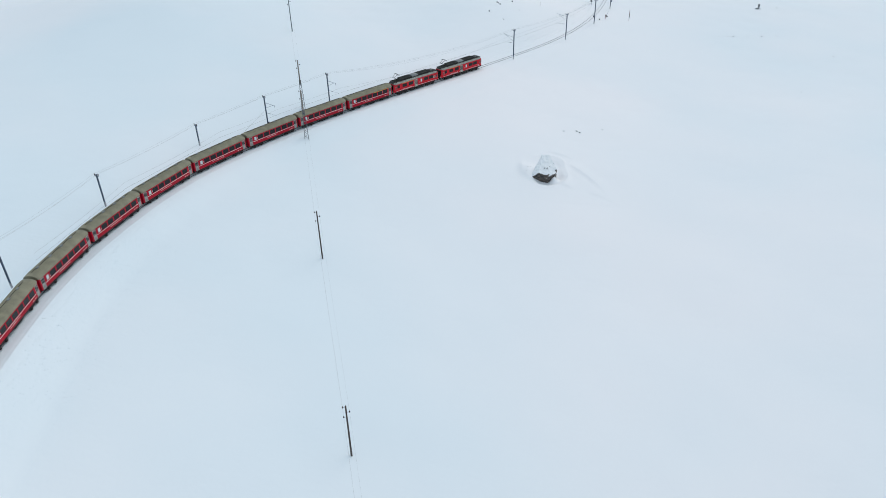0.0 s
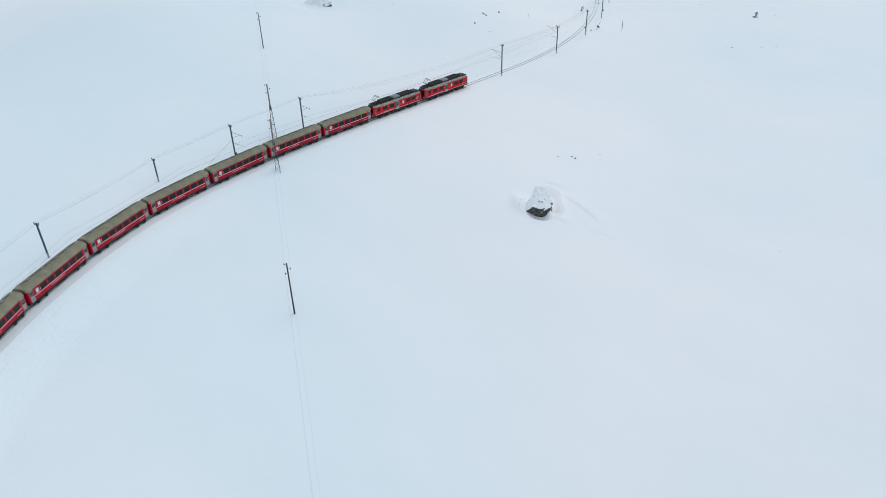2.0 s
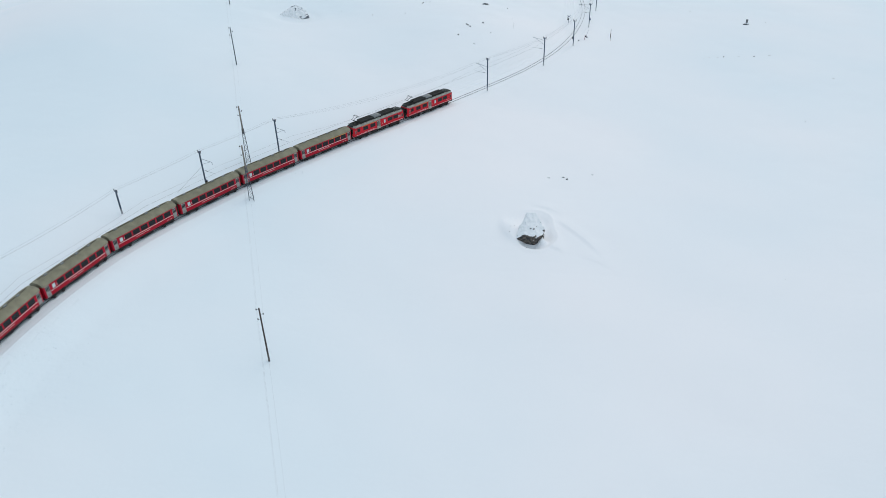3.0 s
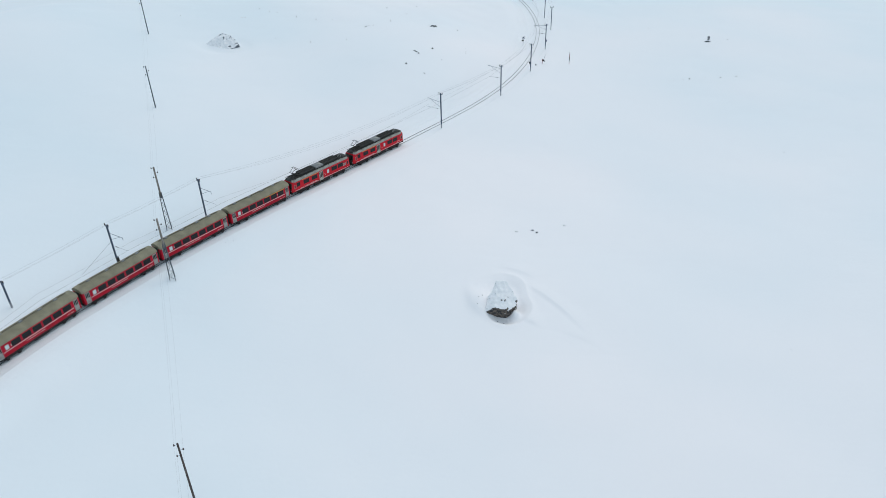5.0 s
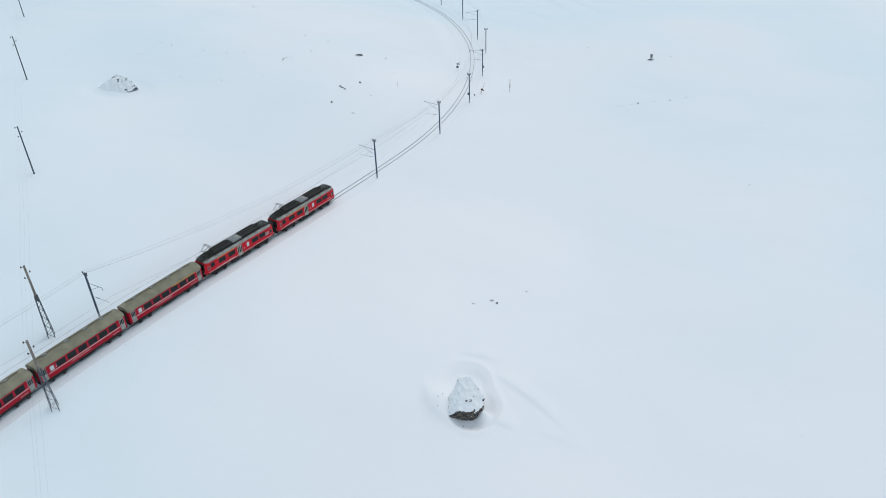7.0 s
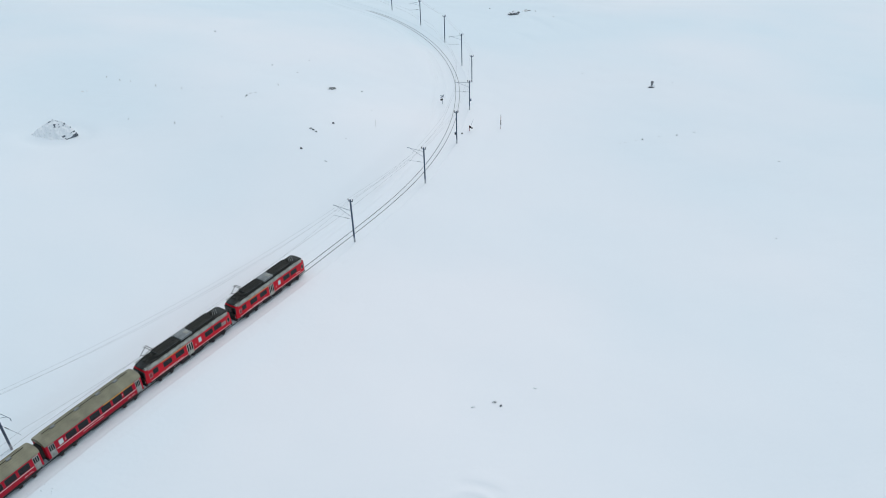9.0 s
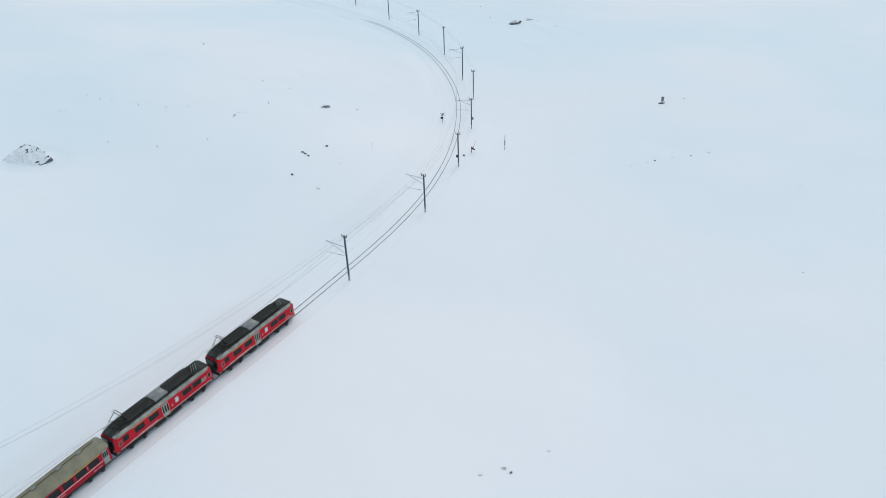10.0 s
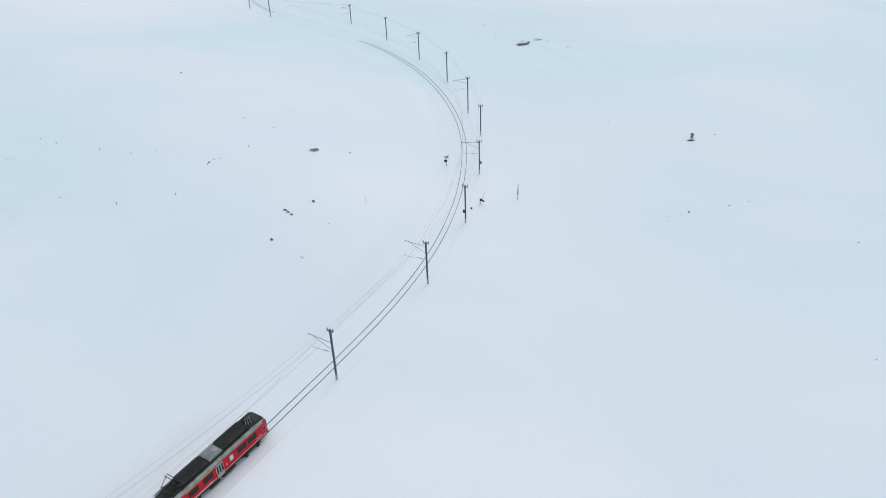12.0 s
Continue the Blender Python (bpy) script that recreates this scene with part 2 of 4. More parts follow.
# ---- the railway line: a smooth curve through a few fitted stations ----
LINE = [(-8, -130, -9), (-26, -85, -6), (-43, -35, -3), (-60, 20, -1), (-68.5, 62, -1), (-73.0, 98.2, -0.7), (-67.7, 131.3, -0.6), (-55.3, 155, -0.4), (-39.25, 177.0, -0.3), (-9.2, 212.5, -0.1), (10, 237.2, 0.2),
        (20.3, 255.5, 0.6), (28.1, 276.8, 1.2), (33.0, 303.5, 2), (31.6, 338, 2.7), (22.9, 372, 3.1), (7.6, 404.3, 3), (-17.5, 448, 2.8), (-30, 482, 2.6), (-52, 540, 2)]


def spline(points, step):
    """Catmull-Rom through points, resampled at even steps."""
    p = np.array([2 * np.array(points[0]) - np.array(points[1]), *points, 2 * np.array(points[-1]) - np.array(points[-2])], float)
    out = []
    for i in range(1, len(p) - 2):
        d = [np.linalg.norm(p[i + j] - p[i + j - 1]) ** 0.5 for j in (0, 1, 2)]
        m1 = (p[i + 1] - p[i]) + d[1] * ((p[i] - p[i - 1]) / d[0] - (p[i + 1] - p[i - 1]) / (d[0] + d[1]))
        m2 = (p[i + 1] - p[i]) + d[1] * ((p[i + 2] - p[i + 1]) / d[2] - (p[i + 2] - p[i]) / (d[1] + d[2]))
        for u in np.linspace(0, 1, 60, endpoint=False):
            a, b = p[i], p[i + 1]
            out.append(a * (2 * u**3 - 3 * u * u + 1) + m1 * (u**3 - 2 * u * u + u) + b * (-2 * u**3 + 3 * u * u) + m2 * (u**3 - u * u))
    out = np.array(out)
    s = np.concatenate([[0], np.cumsum(np.linalg.norm(np.diff(out[:, :2], axis=0), axis=1))])
    q = np.arange(0, s[-1], step)
    res = np.stack([np.interp(q, s, out[:, k]) for k in range(out.shape[1])], 1)
    for _ in range(int(16 / step)):
        res[1:-1] = (res[:-2] + 2 * res[1:-1] + res[2:]) / 4
    return res


STEP = 0.5
TRACK = spline(LINE, STEP)
TRACK_S = np.arange(len(TRACK)) * STEP


def rail_at(s):
    """Place and heading of the centre line at s metres."""
    p = Vector([np.interp(s, TRACK_S, TRACK[:, k]) for k in range(3)])
    q = Vector([np.interp(s + 0.6, TRACK_S, TRACK[:, k]) for k in range(3)])
    return p, (q - p).normalized()


def nearest(x, y):
    """Distance to the line and its height there, and the signed side."""
    d2 = (TRACK[:, 0] - x) ** 2 + (TRACK[:, 1] - y) ** 2
    i = int(np.argmin(d2))
    return i, math.sqrt(d2[i]), TRACK[i, 2]


def smoothstep(a, b, v):
    u = np.clip((v - a) / (b - a), 0, 1)
    return u * u * (3 - 2 * u)


def field(X, Y, wave, seed):
    """Cheap smooth relief from a few crossed waves."""
    r = np.random.RandomState(seed)
    z = 0
    for _ in range(9):
        a, k, ph = r.uniform(0, 6.28), 6.28 / (wave * r.uniform(0.6, 1.8)), r.uniform(0, 6.28)
        z = z + np.sin(k * (X * np.cos(a) + Y * np.sin(a)) + ph)
    return z / 9


BOULDER = Vector((7.9, 156.4))      # the great boulder in its hollow
OUTCROP = Vector((-62.6, 261.0))    # the snowed-up crag above the line


def ground_height(X, Y, under=False):
    X, Y = np.asarray(X, float), np.asarray(Y, float)
    z = land(X, Y) + 0.35 * field(X, Y, 26, 1) + 0.09 * field(X, Y, 7, 2)
    # wind-scooped oval hollow round the boulder, with a long drift tail
    u, v = X - BOULDER.x, Y - BOULDER.y
    turn = np.arctan2(v - 1.6, u - 0.4)
    e = np.hypot((u - 0.4) / 4.7, (v - 1.6) / 6.4) + 0.07 * np.sin(3 * turn + 1) + 0.035 * np.sin(5 * turn + 0.4)
    right = smoothstep(-4.5, 3.0, u)
    z = z - (0.26 + 0.48 * right) * (1 - smoothstep(0.62, 1.0, e)) + (0.04 + 0.16 * right) * np.exp(-((e - 1.06) / np.where(e > 1.06, 0.12, 0.05)) ** 2)
    scoop = np.exp(-(e / 1.1) ** 4)
    z = z + scoop * (0.10 * field(X, Y, 3.2, 7) + 0.04 * field(X, Y, 1.3, 8))
    z = z + 0.22 * np.exp(-((e - 1.0) / np.where(e > 1.0, 0.16, 0.04)) ** 2) * np.exp(-((u + 1.0) / 3.2) ** 2) * (v < 0)
    z = z + 1.15 * np.exp(-((u + 3.3) / 1.7) ** 2 - ((v - 0.6) / 2.6) ** 2) + 0.35 * np.exp(-((u + 5.2) / 0.9) ** 2 - ((v - 2.4) / 2.6) ** 2)
    z = z - 0.80 * np.exp(-((u - 0.2) / 2.4) ** 2 - ((v + 3.2) / 1.5) ** 2)
    z = z + 1.55 * np.exp(-((u - 2.2) / 0.85) ** 2 - ((v + 2.2) / 0.95) ** 2)  # drift against the flank
    for x0, y0, dx, dy, bend, amp, length in ((5.6, 5.4, 0.54, -0.84, 0.8, 0.24, 17), (1.5, 10.6, 0.86, -0.5, 0.5, 0.22, 7), (3.6, -3.4, 0.8, -0.6, 0.3, 0.22, 4), (9.5, -6.0, 0.8, -0.6, 0.6, 0.10, 9)):
        a = (u - x0) * dx + (v - y0) * dy
        c = -(u - x0) * dy + (v - y0) * dx - bend * np.sin(a / length * 3)
        z = z + amp * np.exp(-np.where(c > 0, (c / 1.7) ** 2, (c / 0.45) ** 2)) * smoothstep(-1.5, 2, a) * (1 - smoothstep(length * 0.4, length, a))
    for x0, y0, dx, dy, bend, amp, length in ((77, 384, 0.06, -0.998, 1.5, 0.50, 52), (86, 379, 0.16, -0.987, 1.0, 0.35, 42), (63, 356, 0.28, -0.96, 0.8, 0.35, 28)):
        a = (X - x0) * dx + (Y - y0) * dy
        c = -(X - x0) * dy + (Y - y0) * dx - bend * np.sin(a / length * 4)
        z = z + amp * np.exp(-np.where(c > 0, (c / 6.0) ** 2, (c / 1.6) ** 2)) * smoothstep(-3, 8, a) * (1 - smoothstep(length * 0.35, length, a))
    d = np.hypot((X - OUTCROP.x) / 1.3, Y - OUTCROP.y)
    z = z - 0.45 * np.exp(-((d - 4.6) / 1.8) ** 2)
    # the line runs in a shallow ploughed bench
    flat = X.ravel(), Y.ravel()
    near = np.full(flat[0].shape, 99.0)
    level = np.zeros_like(near)
    coarse = TRACK[::2]
    for lo in range(0, len(near), 20000):
        xs, ys = flat[0][lo:lo + 20000], flat[1][lo:lo + 20000]
        keep = (xs > -110) & (xs < 70) & (ys > -160) & (ys < 560)
        if keep.any():
            d2 = (xs[keep][:, None] - coarse[:, 0]) ** 2 + (ys[keep][:, None] - coarse[:, 1]) ** 2
            i = d2.argmin(1)
            sub_n, sub_l = near[lo:lo + 20000], level[lo:lo + 20000]
            sub_n[keep], sub_l[keep] = np.sqrt(d2[np.arange(len(i)), i]), coarse[i, 2]
    near, level = near.reshape(X.shape), level.reshape(X.shape)
    wob = 0.2 * field(X, Y, 9, 3)
    bench = level - 0.02 + 0.09 * smoothstep(1.6, 2.7, near + wob) + 0.07 * smoothstep(2.7, 3.05, near + 0.25 * wob) + 0.05 * np.exp(-((near + 0.25 * wob - 3.15) / 0.12) ** 2) + 0.04 * field(X, Y, 2.2, 5) * smoothstep(0.8, 1.6, near)
    bench = bench + 0.17 * smoothstep(399, 409, Y + 0.8 * X) * (1 - smoothstep(430, 436, Y + 0.8 * X)) * (near < 9)  # blown over
    k = smoothstep(2.4, 9.5, near)
    sunk = 0
    if under:
        hole = np.maximum(np.abs(X - BOULDER.x - 6) - 17, np.abs(Y - BOULDER.y - 1) - 14)
        sunk = 0.5 * (1 - smoothstep(3.2, 4.4, near)) + 2.0 * smoothstep(3.6, 5.5, -hole)
    return bench * (1 - k) + z * k - sunk


def ground_z(x, y):
    return float(ground_height(np.array([x]), np.array([y]))[0])


def stretch_axis(lo, hi, step, far):
    inner = np.arange(lo, hi + step / 2, step)
    grow = [step]
    while sum(grow) < far:
        grow.append(grow[-1] * 1.22)
    g = np.cumsum(grow)
    return np.concatenate([lo - g[::-1], inner, hi + g])


gx, gy = stretch_axis(-112, 112, 0.8, 2200), stretch_axis(-140, 480, 0.8, 2200)
GX, GY = np.meshgrid(gx, gy)
GZ = ground_height(GX, GY, under=True)
me = bpy.data.meshes.new("ground")
nx, ny = len(gx), len(gy)
ii = (np.arange(ny - 1)[:, None] * nx + np.arange(nx - 1)).ravel()
me.from_pydata(np.stack([GX.ravel(), GY.ravel(), GZ.ravel()], 1).tolist(), [], np.stack([ii, ii + 1, ii + nx + 1, ii + nx], 1).tolist())
me.polygons.foreach_set("use_smooth", [True] * len(me.polygons))
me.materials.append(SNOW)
ground = tagged(new("ground", me), "smooth wind-packed snowfield sloping down across the valley", "snow", kind="structure")

# the drifts round the boulder, finer than the open field
du, dv = np.arange(-17, 17.01, 0.25), np.arange(-14, 14.01, 0.25)
DX, DY = np.meshgrid(BOULDER.x + 6 + du, BOULDER.y + 1 + dv)
DZ = ground_height(DX, DY) + 0.02
rim = np.minimum(17 - np.abs(du)[None, :], 14 - np.abs(dv)[:, None])
DZ -= 0.04 * (1 - smoothstep(0, 2.6, rim))
me = bpy.data.meshes.new("snow_drift")
nu, nv = len(du), len(dv)
ii = (np.arange(nv - 1)[:, None] * nu + np.arange(nu - 1)).ravel()
me.from_pydata(np.stack([DX.ravel(), DY.ravel(), DZ.ravel()], 1).tolist(), [], np.stack([ii, ii + 1, ii + nu + 1, ii + nu], 1).tolist())
me.polygons.foreach_set("use_smooth", [True] * len(me.polygons))
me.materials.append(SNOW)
tagged(new("snow_drift", me), "wind-carved hollow and drift ridges round the boulder", "snow", kind="structure")

# the ploughed snow bed of the line, finer than the open field
OFFS = np.array([-7.4, *np.arange(-7.0, -3.5, 0.2), -3.3, -3.15, -3.05, -2.95, -2.85, -2.75, -2.6, -2.35, -2.1, -1.85, -1.5, -1.0, -0.4, 0.4, 1.0, 1.5, 1.85, 2.1, 2.35, 2.6, 2.75, 2.85, 2.95, 3.05, 3.15, 3.3, 3.6, 4.2, 5.2, 6.4, 7.4])
dirs = np.gradient(TRACK[:, :2], axis=0)
dirs /= np.linalg.norm(dirs, axis=1)[:, None]
BX = TRACK[:, 0][:, None] + dirs[:, 1][:, None] * OFFS
BY = TRACK[:, 1][:, None] - dirs[:, 0][:, None] * OFFS
BZ = ground_height(BX, BY) + 0.012
BS = TRACK_S[:, None] + 0 * OFFS
streak = np.abs(field(0.02 * BS, OFFS + 0.25 * np.sin(BS / 17), 0.75, 21)) * (0.5 + 0.5 * field(BS, 2.0 * OFFS, 30, 22))
BZ += 0.55 * np.clip(streak, 0, 1) * smoothstep(-7.2, -6.0, OFFS) * (1 - smoothstep(-3.3, -2.6, OFFS))  # thrown up by the plough
BZ[:, [0, -1]] -= 0.06
me = bpy.data.meshes.new("track_bed")
nu, nv = len(OFFS), len(TRACK)
ii = (np.arange(nv - 1)[:, None] * nu + np.arange(nu - 1)).ravel()
me.from_pydata(np.stack([BX.ravel(), BY.ravel(), BZ.ravel()], 1).tolist(), [], np.stack([ii, ii + 1, ii + nu + 1, ii + nu], 1).tolist())
me.polygons.foreach_set("use_smooth", [True] * len(me.polygons))
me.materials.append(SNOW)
tagged(new("track_bed", me), "shallow ploughed snow cutting along the railway line", "snow", kind="structure")

# ---- rails ----
rails = thing("railway_track", pose(0, 0, 0), "metre-gauge railway track, two brown rails just clear of the snow", "track", kind="structure")


def sweep(name, points, radius_profile, mat, parent):
    """Runs a small cross-section along points in the level plane."""
    bm = bmesh.new()
    rings = []
    for i, p in enumerate(points):
        a, b = points[max(i - 1, 0)], points[min(i + 1, len(points) - 1)]
        d = (Vector(b) - Vector(a))
        d.z = 0
        d.normalize()
        side = Vector((d.y, -d.x, 0))
        rings.append([Vector(p) + side * u + Vector((0, 0, v)) for u, v in radius_profile])
    loft(bm, rings)
    return part(name, bm, mat, parent)


HEAD = [(-0.045, -0.12), (0.045, -0.12), (0.033, -0.03), (0.033, 0.055), (-0.033, 0.055), (-0.033, -0.03)]
for sgn in (-1, 1):
    pts = []
    for i in range(0, len(TRACK) - 2, 3):
        d = Vector(TRACK[i + 1] - TRACK[i])
        d.z = 0
        d.normalize()
        pts.append(Vector(TRACK[i]) + Vector((d.y, -d.x, 0)) * sgn * 0.53)
    sweep("rail", pts, HEAD, RUST, rails)


# ---- overhead line: masts and wires ----
def mast(x, y, top, arm):
    """A steel mast with its insulator crossarm, and a cantilever towards the track where arm is true."""
    i, d, tz = nearest(x, y)
    z0 = ground_z(x, y)
    h, r = top - z0, tz - z0
    to = Vector((TRACK[i, 0] - x, TRACK[i, 1] - y, 0))
    d = to.length
    label = "blue-grey steel overhead-line mast with a cantilever arm over the track" if arm else "blue-grey steel mast carrying feeder wires on a short crossarm"
    ob = thing("overhead_line_mast", pose(x, y, z0, 0, 0, math.degrees(math.atan2(to.y, to.x))), label, "mast", "masts along the railway")
    bm = bmesh.new()
    box(bm, -0.12, -0.09, -0.105, 0.105, 1.0, h)
    box(bm, 0.09, 0.12, -0.105, 0.105, 1.0, h)
    box(bm, -0.09, 0.09, -0.025, 0.025, 1.0, h)
    part("post", bm, STEEL, ob)
    part("foot", box(bmesh.new(), -0.13, 0.13, -0.115, 0.115, -0.8, 1.0, 0.02), CRUST, ob, "foot plastered with blown snow")
    cross = part("crossarm", box(bmesh.new(), -0.5, 0.5, -0.06, 0.06, h - 0.42, h - 0.30, 0.01), STEEL, ob)
    for u in (-0.45, 0.45):
        bm = rod(bmesh.new(), (u, 0, h - 0.32), (u, 0, h - 0.10), 0.03, 6)
        rod(bm, (u, 0, h - 0.16), (u, 0, h + 0.12), 0.10, 8, 0.06)
        part("insulator", bm, INSUL, cross)
    if arm:
        reach = 3.7 if x > -20 else 2.8
        z1 = h - 0.55 if y > 300 else min(r + (7.9 if y > 270 else 7.4), h - 0.5)
        if x < -50:
            z1, reach = z1 - 0.95, 3.5
        elif x < -20:
            z1, reach = z1 - 0.5, 3.1
        drop = 2.45
        if -10 < x < 5 and y < 230:
            z1, drop = z1 - 0.85, 1.7
        rise = 0.5 if -20 < x and y < 270 else 0.0
        tie = part("cantilever", rod(bmesh.new(), (0.1, 0, z1), (reach, 0, z1 + rise), 0.035), STEEL, ob)
        part("brace", rod(bmesh.new(), (0.1, 0, z1 - 1.25), (reach - 0.6, 0, z1 + rise * 0.84 - 0.03), 0.028), STEEL, tie)
        part("drop_bracket", rod(bmesh.new(), (reach, 0, z1 + rise + 0.05), (reach, 0, z1 + rise - (0.2 if rise else 0.45)), 0.04), STEEL, tie)
        steady = part("steady_arm", rod(bmesh.new(), (0.1, 0, z1 - drop), (3.9, 0, z1 - drop + 0.05), 0.018), STEEL, ob)
        for u in (0.9, 1.3):
            part("insulator", rod(bmesh.new(), (u, 0, z1 - drop + 0.01), (u + 0.24, 0, z1 - drop + 0.02), 0.055), INSUL, steady)
    return ob


MASTS = [(-79.1, 93.4, 7.2, 0), (-77.2, 120.2, 6.4, 0), (-69.6, 148.0, 5.6, 0), (-58.0, 161.1, 7.7, 1), (-46.7, 176.2, 8.45, 1), (-1.2, 218.5, 8.84, 1), (14.9, 239.2, 8.6, 1),
         (25.1, 257.9, 8.8, 0), (32.1, 277.8, 9.15, 1), (36.8, 298.1, 9.6, 0), (36.7, 312.8, 11.9, 1), (35.7, 338.0, 11.6, 0), (31.0, 362.2, 11.7, 1), (23.4, 388.6, 11.0, 0),
         (12.9, 420.0, 9.5, 1), (-18.0, 438.0, 10.5, 0), (-27.0, 455.0, 10.5, 0)]
masts = [mast(*m) for m in MASTS]
# boxes fixed low on three of the masts
for k, z, u in ((3, 0.9, 0.32), (7, 2.2, 0.3), (8, 2.4, -0.32)):
    bx = part("switch_box", box(bmesh.new(), u - 0.17, u + 0.17, -0.18, 0.18, z - (0.4 if k == 3 else 0), z + 0.5, 0.03), STEEL if k == 8 else BLACK, masts[k], "grey steel switch box" if k == 8 else "black steel switch box")
    part("lid", box(bmesh.new(), u - 0.19, u + 0.19, -0.2, 0.2, z + 0.5, z + 0.54, 0.01), STEEL, bx)

part("guy_wire", rod(bmesh.new(), (-0.1, 0, 4.4), (-2.4, -6.8, -0.6), 0.02, 5), WIRE, masts[3])


def wire(name, points, sag, radius, label):
    """A wire hung from point to point."""
    cu = bpy.data.curves.new(name, "CURVE")
    cu.dimensions, cu.bevel_depth, cu.bevel_resolution = "3D", radius, 1
    pts = []
    for a, b in zip(points, points[1:]):
        n = max(2, int((Vector(b) - Vector(a)).length / 4))
        for i in range(n):
            u = i / n
            p = Vector(a).lerp(Vector(b), u)
            pts.append((p.x, p.y, p.z - sag * 4 * u * (1 - u) * ((Vector(b) - Vector(a)).length / 40) ** 2, 1))
    pts.append((*points[-1], 1))
    sp = cu.splines.new("POLY")
    sp.points.add(len(pts) - 1)
    sp.points.foreach_set("co", [c for p in pts for c in p])
    cu.materials.append(WIRE)
    return tagged(new(name, cu), label, "wire", "overhead wires")


def aside(m, u, z):
    """A point beside the top of a mast, u metres towards the track."""
    i, d, tz = nearest(m[0], m[1])
    to = Vector((TRACK[i, 0] - m[0], TRACK[i, 1] - m[1], 0)).normalized()
    return Vector((m[0], m[1], z)) + to * u


for u in (-0.45, 0.45):
    wire("feeder_wire", [aside(m, u * (1 if k < 5 else -1), m[2] + 0.1) for k, m in enumerate(MASTS)], 0.72, 0.009, "thin grey feeder wire strung between the mast tops")
wire("feeder_wire", [aside(m, 0.0, m[2] + 0.02) for m in MASTS], 0.95, 0.008, "thin grey feeder wire strung between the mast tops")
hang = []
for m in MASTS:
    i, d, tz = nearest(m[0], m[1])
    hang.append(Vector((TRACK[i, 0], TRACK[i, 1], tz)))
wire("messenger_wire", [p + Vector((0, 0, 6.3)) for p in hang], 0.7, 0.011, "thin grey catenary wire above the railway track")
wire("contact_wire", [p + Vector((0, 0, 5.1)) for p in hang], 0.05, 0.012, "thin copper contact wire above the railway track").data.materials[0] = COPPER


# ---- telegraph line crossing the railway ----
ALONG = Vector((-0.31, 0.951, 0)).normalized()
ACROSS = Vector((ALONG.y, -ALONG.x, 0))
TURN = math.degrees(math.atan2(ACROSS.y, ACROSS.x))
PEGS = ((-0.42, 0.2), (0.46, 1.15), (-0.42, 2.0))


def pegs(ob, h):
    for u, d in PEGS:
        peg = part("bracket", rod(bmesh.new(), (0, 0, h - d), (u, 0, h - d), 0.025, 6), STEEL, ob)
        bm = rod(bmesh.new(), (u, 0, h - d - 0.06), (u, 0, h - d + 0.18), 0.10, 8, 0.07)
        part("insulator", bm, INSUL, peg)


def telegraph_pole(x, y, top, slate=False):
    z0 = ground_z(x, y)
    h = top - z0
    ob = thing("telegraph_pole", pose(x, y, z0, 0, 0, TURN), "slim slate-grey telegraph pole with three insulators, standing in snow" if slate else "dark tarred wooden telegraph pole with three insulators, standing in snow", "pole", "telegraph poles")
    part("pole", rod(bmesh.new(), (0, 0, -0.6), (0, 0, h), 0.145, 10, 0.115), SLATE if slate else WOOD, ob, smooth=True)
    pegs(ob, h)
    return ob


def lattice_pole(x, y, top):
    """A wooden pole top bolted onto a tapering lattice foot of angle steel."""
    z0 = ground_z(x, y)
    h = top - z0
    m = 0.60 * h
    ob = thing("lattice_pole", pose(x, y, z0, 0, 0, TURN), "tall telegraph pole of grey wood on a dark steel lattice foot", "pole", "lattice poles")
    part("pole", rod(bmesh.new(), (0, 0, m - 0.9), (0, 0, h), 0.17, 10, 0.15), PALE_WOOD, ob, "weathered grey wooden top", smooth=True)
    foot = part("lattice_foot", box(bmesh.new(), -0.24, 0.24, -0.24, 0.24, m - 1.0, m - 0.75, 0.02), LATTICE, ob, "dark steel lattice")
    wide = lambda z: 0.44 + (0.19 - 0.44) * z / m
    for sx in (-1, 1):
        for sy in (-1, 1):
            part("leg", rod(bmesh.new(), (sx * wide(-0.5), sy * wide(-0.5), -0.5), (sx * wide(m), sy * wide(m), m), 0.05, 6), LATTICE, foot)
    n = 9
    for side in range(4):
        bm = bmesh.new()
        for k in range(n):
            a, b = m * k / n, m * (k + 1) / n
            s = 1 if k % 2 else -1
            p, q = Vector((s * wide(a), wide(a), a)), Vector((-s * wide(b), wide(b), b))
            r = Matrix.Rotation(math.pi / 2 * side, 3, "Z")
            rod(bm, r @ p, r @ q, 0.028, 5)
        part("bracing", bm, LATTICE, foot)
    pegs(ob, h)
    return ob


POLES = [(-122, 372, 28.5), (-103.7, 319.6, 25.6), (-82.4, 259.5, 24.6), (-67.1, 214.8, 18.4)]
LATTICES = [(-52.4, 171.9, 13.04), (-47.6, 157.2, 10.6)]
POLES_LOW = [(-34.15, 117.2, 1.8), (-19.5, 75.0, -4.6), (-5, 32, -11)]
for p in POLES:
    telegraph_pole(*p, True)
for p in POLES_LOW:
    telegraph_pole(*p)
for p in LATTICES:
    lattice_pole(*p)
for u, d in PEGS:
    wire("telegraph_wire", [Vector((x, y, z - d + 0.12)) + ACROSS * u for x, y, z in POLES + LATTICES + POLES_LOW], 0.9, 0.0042, "thin grey telegraph wire strung from pole to pole")


